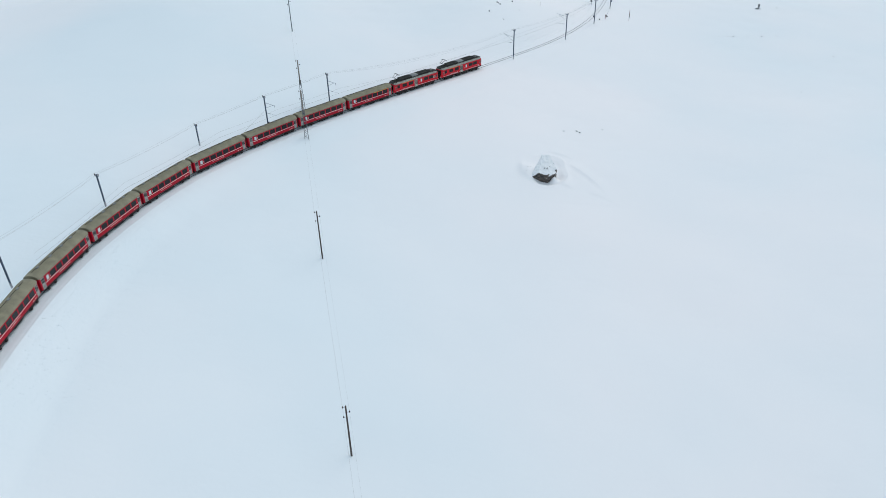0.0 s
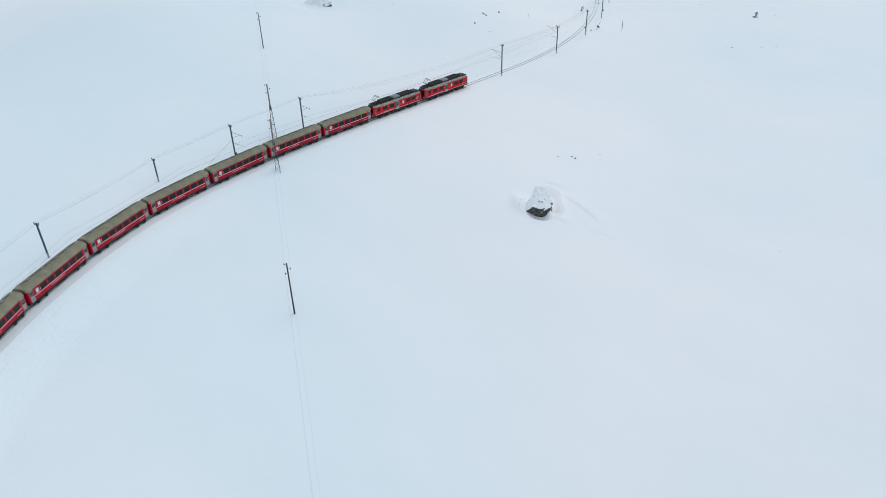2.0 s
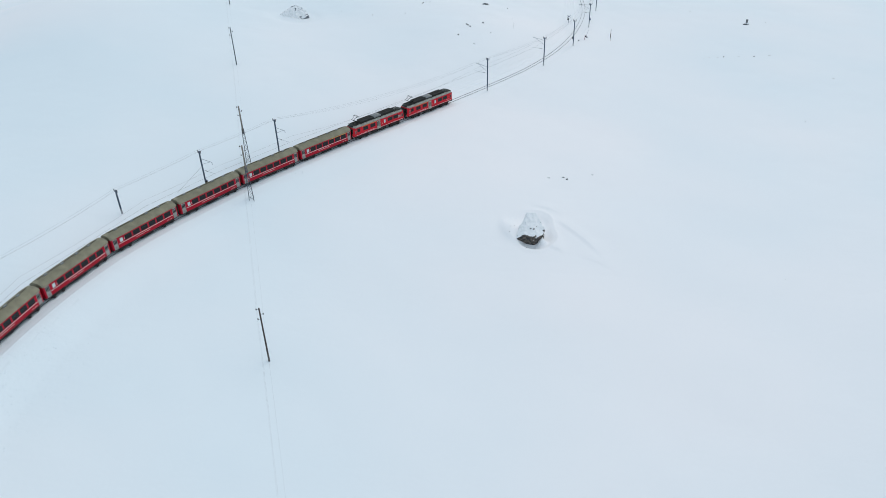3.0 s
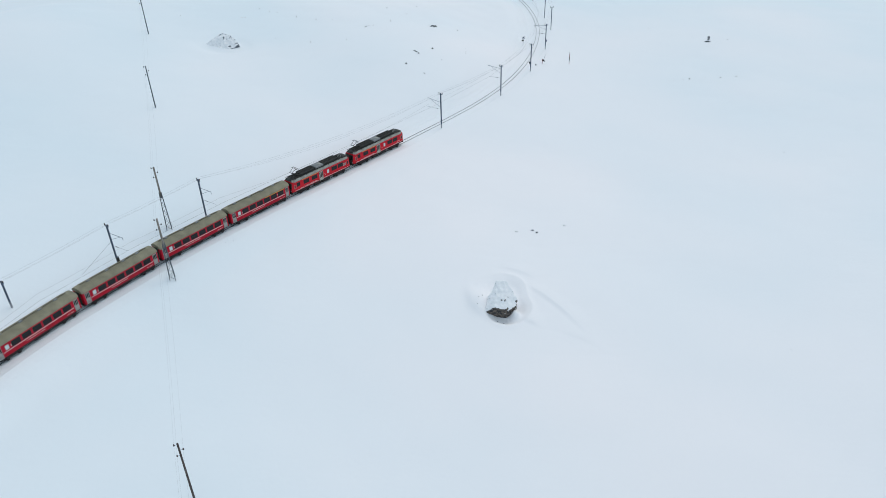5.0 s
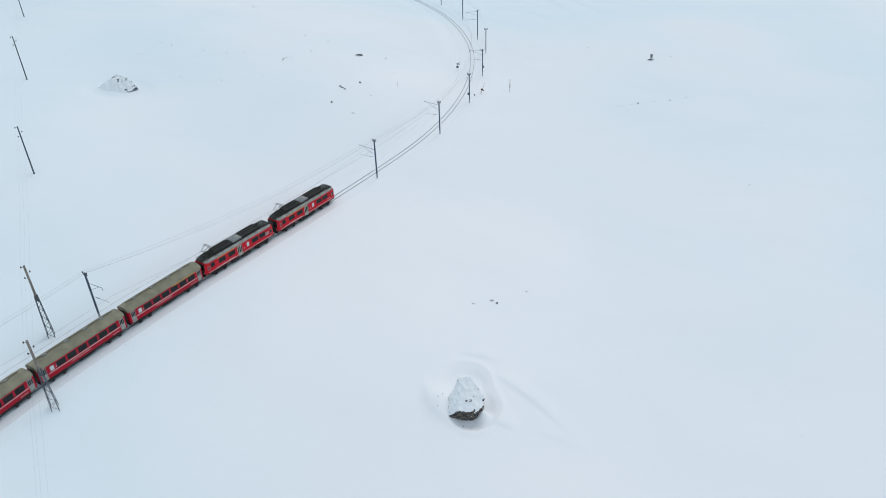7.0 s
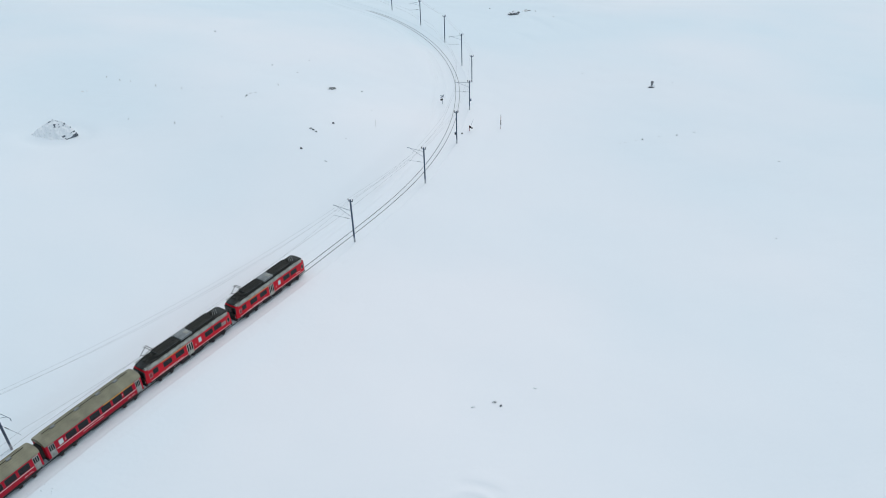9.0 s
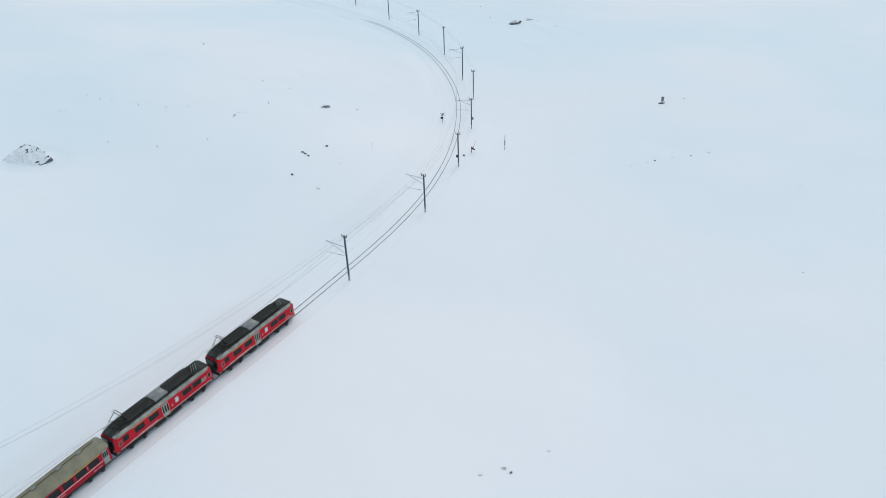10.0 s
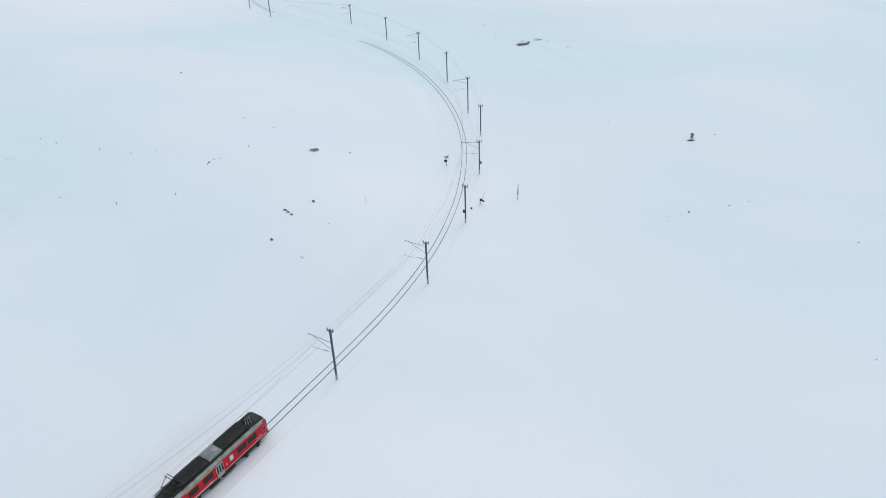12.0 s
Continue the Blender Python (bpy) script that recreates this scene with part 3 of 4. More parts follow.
# ---- rocks ----
def rock_mesh(name, size, seed, mat, sub=4, rough=0.28):
    """A broken boulder: a sphere cut by random planes and roughened."""
    rnd = random.Random(seed)
    bm = bmesh.new()
    bmesh.ops.create_icosphere(bm, subdivisions=sub, radius=1.0)
    planes = []
    for _ in range(11):
        v = Vector((rnd.uniform(-1, 1), rnd.uniform(-1, 1), rnd.uniform(-0.25, 1))).normalized()
        planes.append((v, rnd.uniform(0.62, 0.88)))
    for v in bm.verts:
        for n, d in planes:
            over = v.co.dot(n) - d
            if over > 0:
                v.co -= n * over * 0.94
        p = v.co * 2.1 + Vector((seed, 0, 0))
        v.co += v.co.normalized() * (rough * 0.5 * noise.fractal(p, 0.9, 2.1, 5))
        v.co = Vector((v.co.x * size[0], v.co.y * size[1], v.co.z * size[2]))
    return part(name, bm, mat)


def crag(name, corners, mat, seed, rough):
    """A faceted rock: the hull of its corners, cut fine and roughened."""
    bm = bmesh.new()
    for c in corners:
        bm.verts.new(c)
    out = bmesh.ops.convex_hull(bm, input=bm.verts)
    bmesh.ops.delete(bm, geom=list({v for v in out["geom_unused"] + out["geom_interior"] if isinstance(v, bmesh.types.BMVert)}), context="VERTS")
    bmesh.ops.triangulate(bm, faces=bm.faces)
    for _ in range(5):
        long = [e for e in bm.edges if e.calc_length() > 0.22]
        bmesh.ops.subdivide_edges(bm, edges=long, cuts=1, use_grid_fill=False)
        bmesh.ops.triangulate(bm, faces=bm.faces)
    bmesh.ops.smooth_vert(bm, verts=bm.verts, factor=0.5, use_axis_x=True, use_axis_y=True, use_axis_z=True)
    bm.normal_update()
    moves = [(v, v.normal * (rough * noise.fractal(v.co * 0.9 + Vector((seed, 0, 0)), 1.0, 2.0, 4) + 0.12 * rough * noise.fractal(v.co * 3.1, 0.8, 2.1, 3))) for v in bm.verts]
    for v, d in moves:
        v.co += d
    return part(name, bm, mat, smooth=True)


ob = crag("boulder", [(-0.7, 1.5, 4.5), (0.9, 1.3, 4.55), (0.3, 2.4, 4.0), (1.9, 0.5, 3.3), (2.7, -0.4, 2.1), (2.9, 0.9, 0.0), (-3.0, 0.9, -0.3), (-2.75, -1.0, 0.45), (-2.0, 3.0, -0.8), (2.3, 3.0, -0.8),
                      (-2.95, -1.9, 0.42), (-1.3, -2.3, 1.75), (0.1, -2.55, 1.30), (1.2, -2.45, 0.80), (2.4, -1.25, 1.1), (-2.2, -2.0, 0.15), (-0.5, -2.5, 0.2), (1.15, -2.35, 0.2), (-1.2, -1.2, -1.6), (1.3, -1.2, -1.6), (2.3, -0.8, -1.0)], SNOW_ROCK, 5, 0.2)
ob.matrix_world = pose(BOULDER.x, BOULDER.y - 0.3, ground_z(BOULDER.x, BOULDER.y) + 0.22)
tagged(ob, "large snow-capped boulder with a bare brown face, in a wind-scooped hollow", "boulder")
ob = crag("rock_outcrop", [(0.2, 0.4, 3.3), (-1.4, 0.2, 2.5), (2.0, 0.3, 2.7), (3.6, -0.3, 1.6), (4.8, 0.4, -0.8), (4.0, -0.6, -0.3), (-6.9, 0.2, -1.0), (-4.4, -1.6, -0.8), (-1.0, -2.6, -0.9), (2.2, -2.4, -0.9), (0, 5, -1.5)], BURIED_ROCK, 23, 0.30)
ob.matrix_world = pose(OUTCROP.x, OUTCROP.y, ground_z(OUTCROP.x, OUTCROP.y) + 0.1)
tagged(ob, "broad crag almost buried in snow, dark cracks showing", "rock")
ob = crag("rock_outcrop", [(-2.4, -0.6, 0.2), (-2.2, 0.3, 1.1), (-0.4, -0.5, 0.9), (0.6, 0.4, 1.4), (2.2, -0.2, 1.2), (2.6, -0.5, 0.5), (0.8, -0.9, 0.1), (-1.2, -1.0, -0.2), (0, 1.8, 0.4), (-1.8, 1.4, 0.2), (2.4, 1.4, 0.3), (-2.0, -0.4, -0.6), (2.0, -0.4, -0.6)], LEDGE_ROCK, 31, 0.5)
ob.matrix_world = pose(70.8, 383.8, ground_z(70.8, 383.8), 0, 0, 20)
tagged(ob, "dark rock ledge breaking through the snow slope", "rock")
SMALL = [(77.0, 388.8, 1.6, 0.5), (78.6, 389.0, 0.7, 0.3), (80.6, 387.4, 0.5, 0.2), (84.5, 376, 0.3, 0.2), (63.6, 395, 0.35, 0.25), (16.2, 179.6, 0.45, 0.2), (-2.9, 284.0, 1.0, 0.55), (-2.0, 284.5, 0.6, 0.5),
         (-8.0, 256.8, 0.45, 0.3), (-7.5, 256.2, 0.4, 0.28), (-6.9, 255.4, 0.34, 0.34), (4.1, 157.4, 0.14, 0.12), (3.8, 155.7, 0.12, 0.1), (4.8, 158.0, 0.12, 0.12), (7.0, 153.2, 0.2, 0.12), (8.1, 153.0, 0.16, 0.1), (-23.1, 277.4, 0.26, 0.3), (81.6, 214.4, 0.16, 0.14), (-3.0, 260.0, 0.32, 0.42), (-10.2, 248.1, 0.32, 0.4), (72.3, 259.9, 0.28, 0.3), (82.0, 261.2, 0.28, 0.25), (5.0, 284.4, 0.24, 0.2), (16.95, 178.7, 0.26, 0.3)]
FAINT = [(-5.5, 243.8, 0.3, 0.2), (-0.5, 253.2, 0.2, 0.15), (22.9, 181.6, 0.4, 0.2), (12.9, 179.0, 0.4, 0.2), (67.5, 259.1, 0.4, 0.12), (65.8, 258.6, 0.3, 0.1), (77.2, 261.0, 0.35, 0.12), (87.1, 262.2, 0.5, 0.2), (-36.6, 337.4, 0.3, 0.5), (71.3, 303.2, 0.4, 0.2), (95.0, 292.7, 0.35, 0.25), (-22.3, 279.0, 0.45, 0.2), (-21.2, 279.2, 0.4, 0.16), (-61.7, 282.2, 0.4, 0.1), (-60.7, 282.6, 0.35, 0.1), (-48.9, 268.2, 0.2, 0.2), (-11.3, 297.8, 0.3, 0.3), (-18.2, 303.7, 0.35, 0.25), (-8.2, 310.2, 0.35, 0.2), (70.4, 259.5, 0.3, 0.14), (100.2, 244.7, 0.5, 0.14), (63.3, 412.1, 0.6, 0.3), (54.0, 145.2, 0.3, 0.1), (6.3, 270.5, 0.3, 0.1), (-5.2, 243.6, 0.25, 0.25)]
for k, (x, y, r, h) in enumerate(SMALL + FAINT):
    faint = k >= len(SMALL)
    ob = rock_mesh("rock", (r * 0.85, r * 0.5, h * 0.85), 40 + k, FAINT_ROCK if faint else DUSTED_ROCK, sub=3, rough=0.9)
    ob.matrix_world = pose(x, y, ground_z(x, y) + (0.0 if faint else 0.12) * h, 0, 0, 12 * math.sin(3.1 * k))
    tagged(ob, "small rock almost drifted over with snow" if faint else "small dark rock dusted white, poking out of the snow", "rock", "scattered rocks")

# ---- lumps of snow thrown out beside the line ----
rnd = random.Random(11)
lumps = []
for k in range(620):
    u = rnd.random()
    lumps.append((-61.5 - 5 * math.sin(u * 2.2) + rnd.gauss(0, 2.6), 70 + 44 * u + rnd.gauss(0, 1.5), rnd.uniform(0.03, 0.10) * (1 if rnd.random() < 0.92 else 1.4)))
for x0, y0 in ((-40.9, 169.0), (-47.2, 163.0)):
    lumps += [(x0 + rnd.gauss(0, 0.7), y0 + rnd.gauss(0, 0.5), rnd.uniform(0.05, 0.13)) for _ in range(9)]
under = ground_height(np.array([q[0] for q in lumps]), np.array([q[1] for q in lumps]))
bm = bmesh.new()
for (x, y, r), z in zip(lumps, under):
    for w in bmesh.ops.create_icosphere(bm, subdivisions=1, radius=r)["verts"]:
        w.co = w.co * rnd.uniform(0.75, 1.2) + Vector((x, y, float(z) + r * 0.25))
tagged(part("snow_lumps", bm, SNOW), "scattered small lumps of snow beside the line", "snow", kind="stuff")

# ---- stakes of an old fence above the line ----
STAKES = [(-57.8, 290.6), (-54.4, 288.9), (-51.9, 288.7), (-45.5, 285.8), (-39.1, 283.8), (-34.1, 283.9), (-15.9, 285.2), (-23.3, 276.4), (-27.8, 264.8), (-38.1, 263.8), (-79.0, 278.4)]
for k, (x, y) in enumerate(STAKES):
    h = 0.4 + 0.12 * math.sin(k * 2.3) - (0.1 if y > 286 or x < -70 else 0)
    ob = part("fence_stake", rod(bmesh.new(), (0, 0, -0.3), (0, 0, h), 0.06, 7, 0.05), PALE_WOOD)
    ob.matrix_world = pose(x, y, ground_z(x, y), 5 * math.sin(k * 1.7), 6 * math.cos(k * 2.9), 0)
    tagged(ob, "short weathered wooden fence stake standing in snow", "stake", "fence stakes")


# ---- level crossing ----
def crossing_sign(x, y):
    ob = thing("crossing_sign", pose(x, y, ground_z(x, y), 0, 0, 20), "level-crossing cross of two crossed boards on a grey post, with lamp", "sign")
    part("post", rod(bmesh.new(), (0, 0, -0.4), (0, 0, 2.45), 0.055, 8), STEEL, ob)
    for a in (32, -32):
        bm = box(bmesh.new(), -0.66, 0.66, -0.02, 0.02, -0.08, 0.08, 0.006)
        bmesh.ops.transform(bm, matrix=pose(0, -0.08 if a > 0 else -0.125, 2.2, 0, a, 0), verts=bm.verts)
        board = part("board", bm, STEEL, ob, "dark grey sign board")
    lamp = part("lamp_housing", box(bmesh.new(), -0.50, 0.14, -0.20, 0.12, 1.12, 1.55, 0.05), UNDER, ob, "black warning lamp housing")
    part("lamp_hood", rod(bmesh.new(), (-0.3, -0.2, 1.32), (-0.3, -0.45, 1.32), 0.17, 10), BLACK, lamp)
    return ob


def barrier_machine(x, y):
    ob = thing("crossing_barrier", pose(x, y, ground_z(x, y), 0, 0, -30), "red crossing barrier drive with a raised thin arm", "barrier")
    part("pedestal", box(bmesh.new(), -0.065, 0.065, -0.065, 0.065, -0.4, 1.45, 0.02), DARK_RED, ob, "dark red painted pedestal")
    drive = part("drive_box", box(bmesh.new(), 0.02, 0.48, -0.17, 0.17, 0.85, 1.25, 0.05), BLACK, ob, "black drive box")
    part("counterweight", box(bmesh.new(), 0.48, 0.86, -0.12, 0.12, 0.72, 0.98, 0.04), BLACK, drive)
    part("arm", rod(bmesh.new(), (0.4, 0, 1.25), (0.95, 0.3, 3.0), 0.035, 6, 0.02), STEEL, ob, "raised thin arm")
    return ob


def snow_pole(x, y, h):
    ob = thing("snow_pole", pose(x, y, ground_z(x, y)), "tall thin dark red and brown snow marker pole", "pole")
    for a, b, r, mat in ((-0.1, 0.16, 0.06, DARK_RED), (0.16, 0.30, 0.065, CRUST), (0.30, 0.62, 0.105, WOOD), (0.62, 0.86, 0.07, DARK_RED), (0.86, 1.0, 0.05, WOOD)):
        part("band", rod(bmesh.new(), (0, 0, h * a), (0, 0, h * b), r, 8), mat, ob)
    return ob


crossing_sign(25.8, 283.1)
barrier_machine(29.4, 264.6)
snow_pole(37.9, 267.3, 3.7)
ob = part("marker_rod", rod(bmesh.new(), (0, 0, -0.3), (0.03, 0, 1.7), 0.022, 7, 0.018), PALE_WOOD)
ob.matrix_world = pose(6.6, 260.4, ground_z(6.6, 260.4))
tagged(ob, "thin pale wooden marker rod standing in open snow", "rod")
ob = thing("cable_cabinet", pose(27.3, 263.0, ground_z(27.3, 263.0), 0, 0, 20), "small black trackside cable cabinet half sunk in snow", "cabinet")
part("body", box(bmesh.new(), -0.13, 0.13, -0.12, 0.12, -0.2, 0.28, 0.03), BLACK, ob)
part("lid", box(bmesh.new(), -0.15, 0.15, -0.14, 0.14, 0.28, 0.31, 0.01), STEEL, ob)

ob = thing("stone_pillar", pose(87.8, 291.0, ground_z(87.8, 291.0), 0, 0, 15), "lone grey stone pillar on a rough rock base, snow around", "pillar")
bm = bmesh.new()
loft(bm, [[(x * k - 0.15, y * k, z) for x, y in ((-1.15, -0.35), (-0.4, -0.72), (0.75, -0.6), (1.05, -0.1), (0.8, 0.55), (-0.5, 0.6), (-1.0, 0.25))] for k, z in ((1.05, -0.4), (1.0, 0.12), (0.82, 0.34))])
base = part("base", bm, LEDGE_ROCK, ob, "rough rock base drifted with snow")
bm = bmesh.new()
loft(bm, [[(x * k + 0.45, y * k - 0.1, z) for x, y in ((-0.5, -0.35), (0.3, -0.52), (0.62, -0.1), (0.35, 0.4), (-0.4, 0.35))] for k, z in ((1.0, 0.2), (0.95, 0.42), (0.6, 0.52))])
part("snow_patch", bm, SNOW, base, "snow lying on the base", True)
part("shaft", box(bmesh.new(), -0.10, 0.40, -0.25, 0.25, 0.2, 1.0, 0.06), STONE, ob)
part("collar", box(bmesh.new(), -0.13, 0.43, -0.28, 0.28, 1.0, 1.12, 0.03), CRUST, ob, "pale snow-crusted stone course")
part("cap", box(bmesh.new(), -0.15, 0.45, -0.30, 0.30, 1.12, 1.62, 0.07), STONE, ob, "squared capstone")


# ---- the train ----
def shell(name, length, section, mat, parent, nose=0.5, nose_in=0.82, lean=0.0, label=""):
    """A carriage skin: a cross-section run along x, drawn in at both ends."""
    half = length / 2
    rings = []
    for x, k in ((-half, nose_in), (-half + nose * 0.4, 0.5 + nose_in / 2), (-half + nose, 1), (half - nose, 1), (half - nose * 0.4, 0.5 + nose_in / 2), (half, nose_in)):
        rings.append([(x - math.copysign(lean * max(0, z - 2.0), x) * (abs(x) > half - nose * 0.9), y * k, z) for y, z in section])
    return part(name, loft(bmesh.new(), rings), mat, parent, label)


def window(parent, x, w, z0, z1, side, half_width, glass=GLASS, frame_mat=RUBBER, rim=0.05):
    """A framed pane set in the carriage side."""
    y = side * half_width
    o = 0.022 * side
    fr = bmesh.new()
    for a, b, c, d in ((x - w / 2 - rim, x + w / 2 + rim, z1, z1 + rim), (x - w / 2 - rim, x + w / 2 + rim, z0 - rim, z0), (x - w / 2 - rim, x - w / 2, z0, z1), (x + w / 2, x + w / 2 + rim, z0, z1)):
        box(fr, a, b, min(y, y + o), max(y, y + o), c, d)
    f = part("window_frame", fr, frame_mat, parent)
    part("pane", box(bmesh.new(), x - w / 2, x + w / 2, min(y, y + o * 0.5), max(y, y + o * 0.5), z0, z1), glass, f, "frosted white pane" if glass is FROST else "")
    return f


def stripe(name, parent, x0, x1, z0, z1, side, half_width, mat, label="", proud=0.008):
    y = side * half_width
    return part(name, box(bmesh.new(), x0, x1, min(y, y + side * proud), max(y, y + side * proud), z0, z1), mat, parent, label)


def letter_bars(parent, x0, x1, z, h, side, half_width, n):
    """Lettering too small to read, as short bars."""
    bm = bmesh.new()
    rnd = random.Random(n)
    step = (x1 - x0) / n
    y = side * half_width
    for k in range(n):
        if rnd.random() < 0.93:
            a = x0 + k * step
            box(bm, a, a + step * 0.62, min(y, y + side * 0.007), max(y, y + side * 0.007), z, z + h * rnd.uniform(0.7, 1))
    return tagged(part("lettering", bm, WHITE, parent, "white lettering"), kind="stuff")


def numeral(parent, text, x, z, side, half_width):
    cu = bpy.data.curves.new("class_numeral", "FONT")
    cu.body, cu.size, cu.extrude = text, 0.40, 0.004
    cu.align_x = "CENTER"
    cu.materials.append(WHITE)
    ob = new("class_numeral", cu)
    ob.parent = parent
    ob.matrix_local = pose(x, side * (half_width + 0.008), z, 90, 0, 0 if side < 0 else 180)
    return tagged(ob, "white class numeral")


def bogie(parent, x, wheelbase=2.0, r=0.43):
    fr = part("bogie", box(bmesh.new(), x - 0.28, x + 0.28, -0.92, 0.92, 0.44, 0.74, 0.04), UNDER, parent)
    for s in (-1, 1):
        part("side_frame", box(bmesh.new(), x - wheelbase / 2 - 0.55, x + wheelbase / 2 + 0.55, s * 1.04 - 0.12, s * 1.04 + 0.12, 0.36, 0.80, 0.04), UNDER, fr)
    for u in (-wheelbase / 2, wheelbase / 2):
        bm = bmesh.new()
        for s in (-1, 1):
            rod(bm, (x + u, s * 0.47, r + 0.05), (x + u, s * 0.60, r + 0.05), r, 18)
        rod(bm, (x + u, -0.47, r + 0.05), (x + u, 0.47, r + 0.05), 0.09, 8)
        part("wheelset", bm, UNDER, fr)
        for s in (-1, 1):
            part("axle_box", box(bmesh.new(), x + u - 0.2, x + u + 0.2, s * 1.18 - 0.13, s * 1.18 + 0.13, 0.18, 0.78, 0.03), UNDER, fr)
    return fr


def ends(parent, half):
    """Couplers, hoses and buffer beams."""
    for s in (-1, 1):
        beam = part("buffer_beam", box(bmesh.new(), s * half - 0.12, s * half + 0.12, -1.05, 1.05, 0.62, 0.95, 0.03), UNDER, parent)
        part("buffer", rod(rod(bmesh.new(), (s * half, 0, 0.78), (s * (half + 0.48), 0, 0.78), 0.10, 10), (s * (half + 0.42), 0, 0.78), (s * (half + 0.5), 0, 0.78), 0.24, 14), UNDER, beam)


HW = 1.33


def railcar(m, plate):
    """Red four-axle electric railcar, nose towards +x."""
    L = 15.9
    X = lambda f: (f - 0.5) * L
    ob = thing("railcar", m, "red electric railcar with black roof gear and white waist line", "railcar", "railcars of the train")
    if plate:
        tagged(ob, "red electric railcar with a white lettered plate near its end")
    body = shell("body", L, [(-1.28, 1.04), (-HW, 1.10), (-HW, 2.95), (-1.28, 3.12), (1.28, 3.12), (HW, 2.95), (HW, 1.10), (1.28, 1.04)], RED, ob, 0.55, 0.86, 0.16)
    roof = shell("roof", L - 0.15, [(-1.29, 3.10), (-1.30, 3.20), (-1.16, 3.42), (-0.9, 3.55), (-0.4, 3.61), (0.4, 3.61), (0.9, 3.55), (1.16, 3.42), (1.30, 3.20), (1.29, 3.10)], GREY, ob, 0.7, 0.86, 0.25, "grey roof, sooty along the middle")
    deck = part("roof_deck", box(bmesh.new(), X(0.09), X(0.90), -0.97, 0.97, 3.53, 3.66, 0.03), BLACK, roof, "soot-black roof walkway")
    part("skirt", box(bmesh.new(), -L / 2 + 0.5, L / 2 - 0.5, -1.26, 1.26, 0.84, 1.05, 0.03), UNDER, ob)
    for a, b in ((0.37, 0.47), (0.5, 0.63)):
        part("equipment_box", box(bmesh.new(), X(a), X(b), -1.24, 1.24, 0.32, 0.86, 0.05), UNDER, ob)
    bogie(ob, X(0.19))
    bogie(ob, X(0.81))
    ends(ob, L / 2)
    # roof gear: two louvred resistor banks, a grey box between, cab domes
    for a, b in ((0.195, 0.425), (0.575, 0.825)):
        bank = part("resistor_bank", box(bmesh.new(), X(a), X(b), -0.88, 0.88, 3.66, 3.92, 0.05), BLACK, ob, "black resistor housing with louvres")
        n = 9
        for k in range(n + 1):
            u = X(a) + (X(b) - X(a)) * k / n
            part("rib", box(bmesh.new(), u - 0.035, u + 0.035, -0.86, 0.86, 3.92, 3.97), UNDER if k % n else SOOT, bank)
        part("rail", box(box(bmesh.new(), X(a), X(b), -0.90, -0.83, 3.92, 3.99), X(a), X(b), 0.83, 0.90, 3.92, 3.99), SOOT, bank)
        part("rail", box(bmesh.new(), X(a), X(b), -0.03, 0.03, 3.92, 3.98), UNDER, bank)
    hood = part("roof_box", box(bmesh.new(), X(0.435), X(0.565), -0.9, 0.9, 3.62, 4.0, 0.06), ALU, ob, "weathered grey roof box")
    part("hatch", box(bmesh.new(), X(0.45), X(0.50), -0.6, 0.6, 4.0, 4.04, 0.01), ALU, hood)
    part("hatch", box(bmesh.new(), X(0.51), X(0.552), -0.6, 0.2, 4.0, 4.04, 0.01), GREY, hood)
    for a, b, tip in ((0.875, 0.990, 1), (0.010, 0.110, -1)):
        u0, u1 = (X(a), X(b)) if tip > 0 else (X(b), X(a))
        bm = bmesh.new()
        narrow = 1.0 if tip > 0 else 0.84
        hump = lambda u, w, h: [(u, narrow * w * math.cos(math.radians(q)), 3.40 + h * abs(math.sin(math.radians(q))) ** 0.7) for q in (180, 155, 130, 110, 90, 70, 50, 25, 0)]
        loft(bm, [hump(u0, 1.08, 0.36), hump(u0 + 0.45 * (u1 - u0), 1.12, 0.37), hump(u0 + 0.72 * (u1 - u0), 1.12, 0.32), hump(u0 + 0.90 * (u1 - u0), 1.06, 0.20), hump(u1, 0.98, -0.06)])
        part("cab_dome", bm, SOOT, ob, "rounded sooty black cab roof", True)
    for k in range(3):
        part("insulator", rod(rod(bmesh.new(), (X(0.845) + k * 0.3, -0.35 - 0.12 * k, 3.66), (X(0.845) + k * 0.3, -0.35 - 0.12 * k, 4.02), 0.06, 8), (X(0.845) + k * 0.3, -0.35 - 0.12 * k, 4.02), (X(0.845) + k * 0.3 + 0.5, 0.3, 4.05), 0.03, 6), LIGHT_GREY, roof, "pale roof insulator")
    for yy in (-1.06, 1.06):
        pipe = rod(bmesh.new(), (X(0.03), yy, 3.60), (X(0.97), yy, 3.60), 0.045, 6)
        part("conduit", pipe, BLACK, roof)
        for k in range(10):
            u = X(0.08 + 0.093 * k)
            part("clip", box(bmesh.new(), u - 0.05, u + 0.05, yy - 0.09, yy + 0.09, 3.46, 3.58), UNDER, roof)
    # breakers, chokes and cable runs crowding the ends of the roof
    rr = random.Random(9)
    for k in range(7):
        u, yy = X(0.085 + 0.016 * k), rr.uniform(-0.75, 0.75)
        part("breaker", box(bmesh.new(), u - rr.uniform(0.1, 0.3), u + rr.uniform(0.1, 0.3), yy - 0.18, yy + 0.18, 3.6, 3.6 + rr.uniform(0.15, 0.32), 0.04), BLACK, roof)
    for yy in (-0.5, 0.1, 0.6):
        part("cable", rod(bmesh.new(), (X(0.05), yy, 3.74), (X(0.2), yy * 0.6, 3.80), 0.04, 6), BLACK, roof)
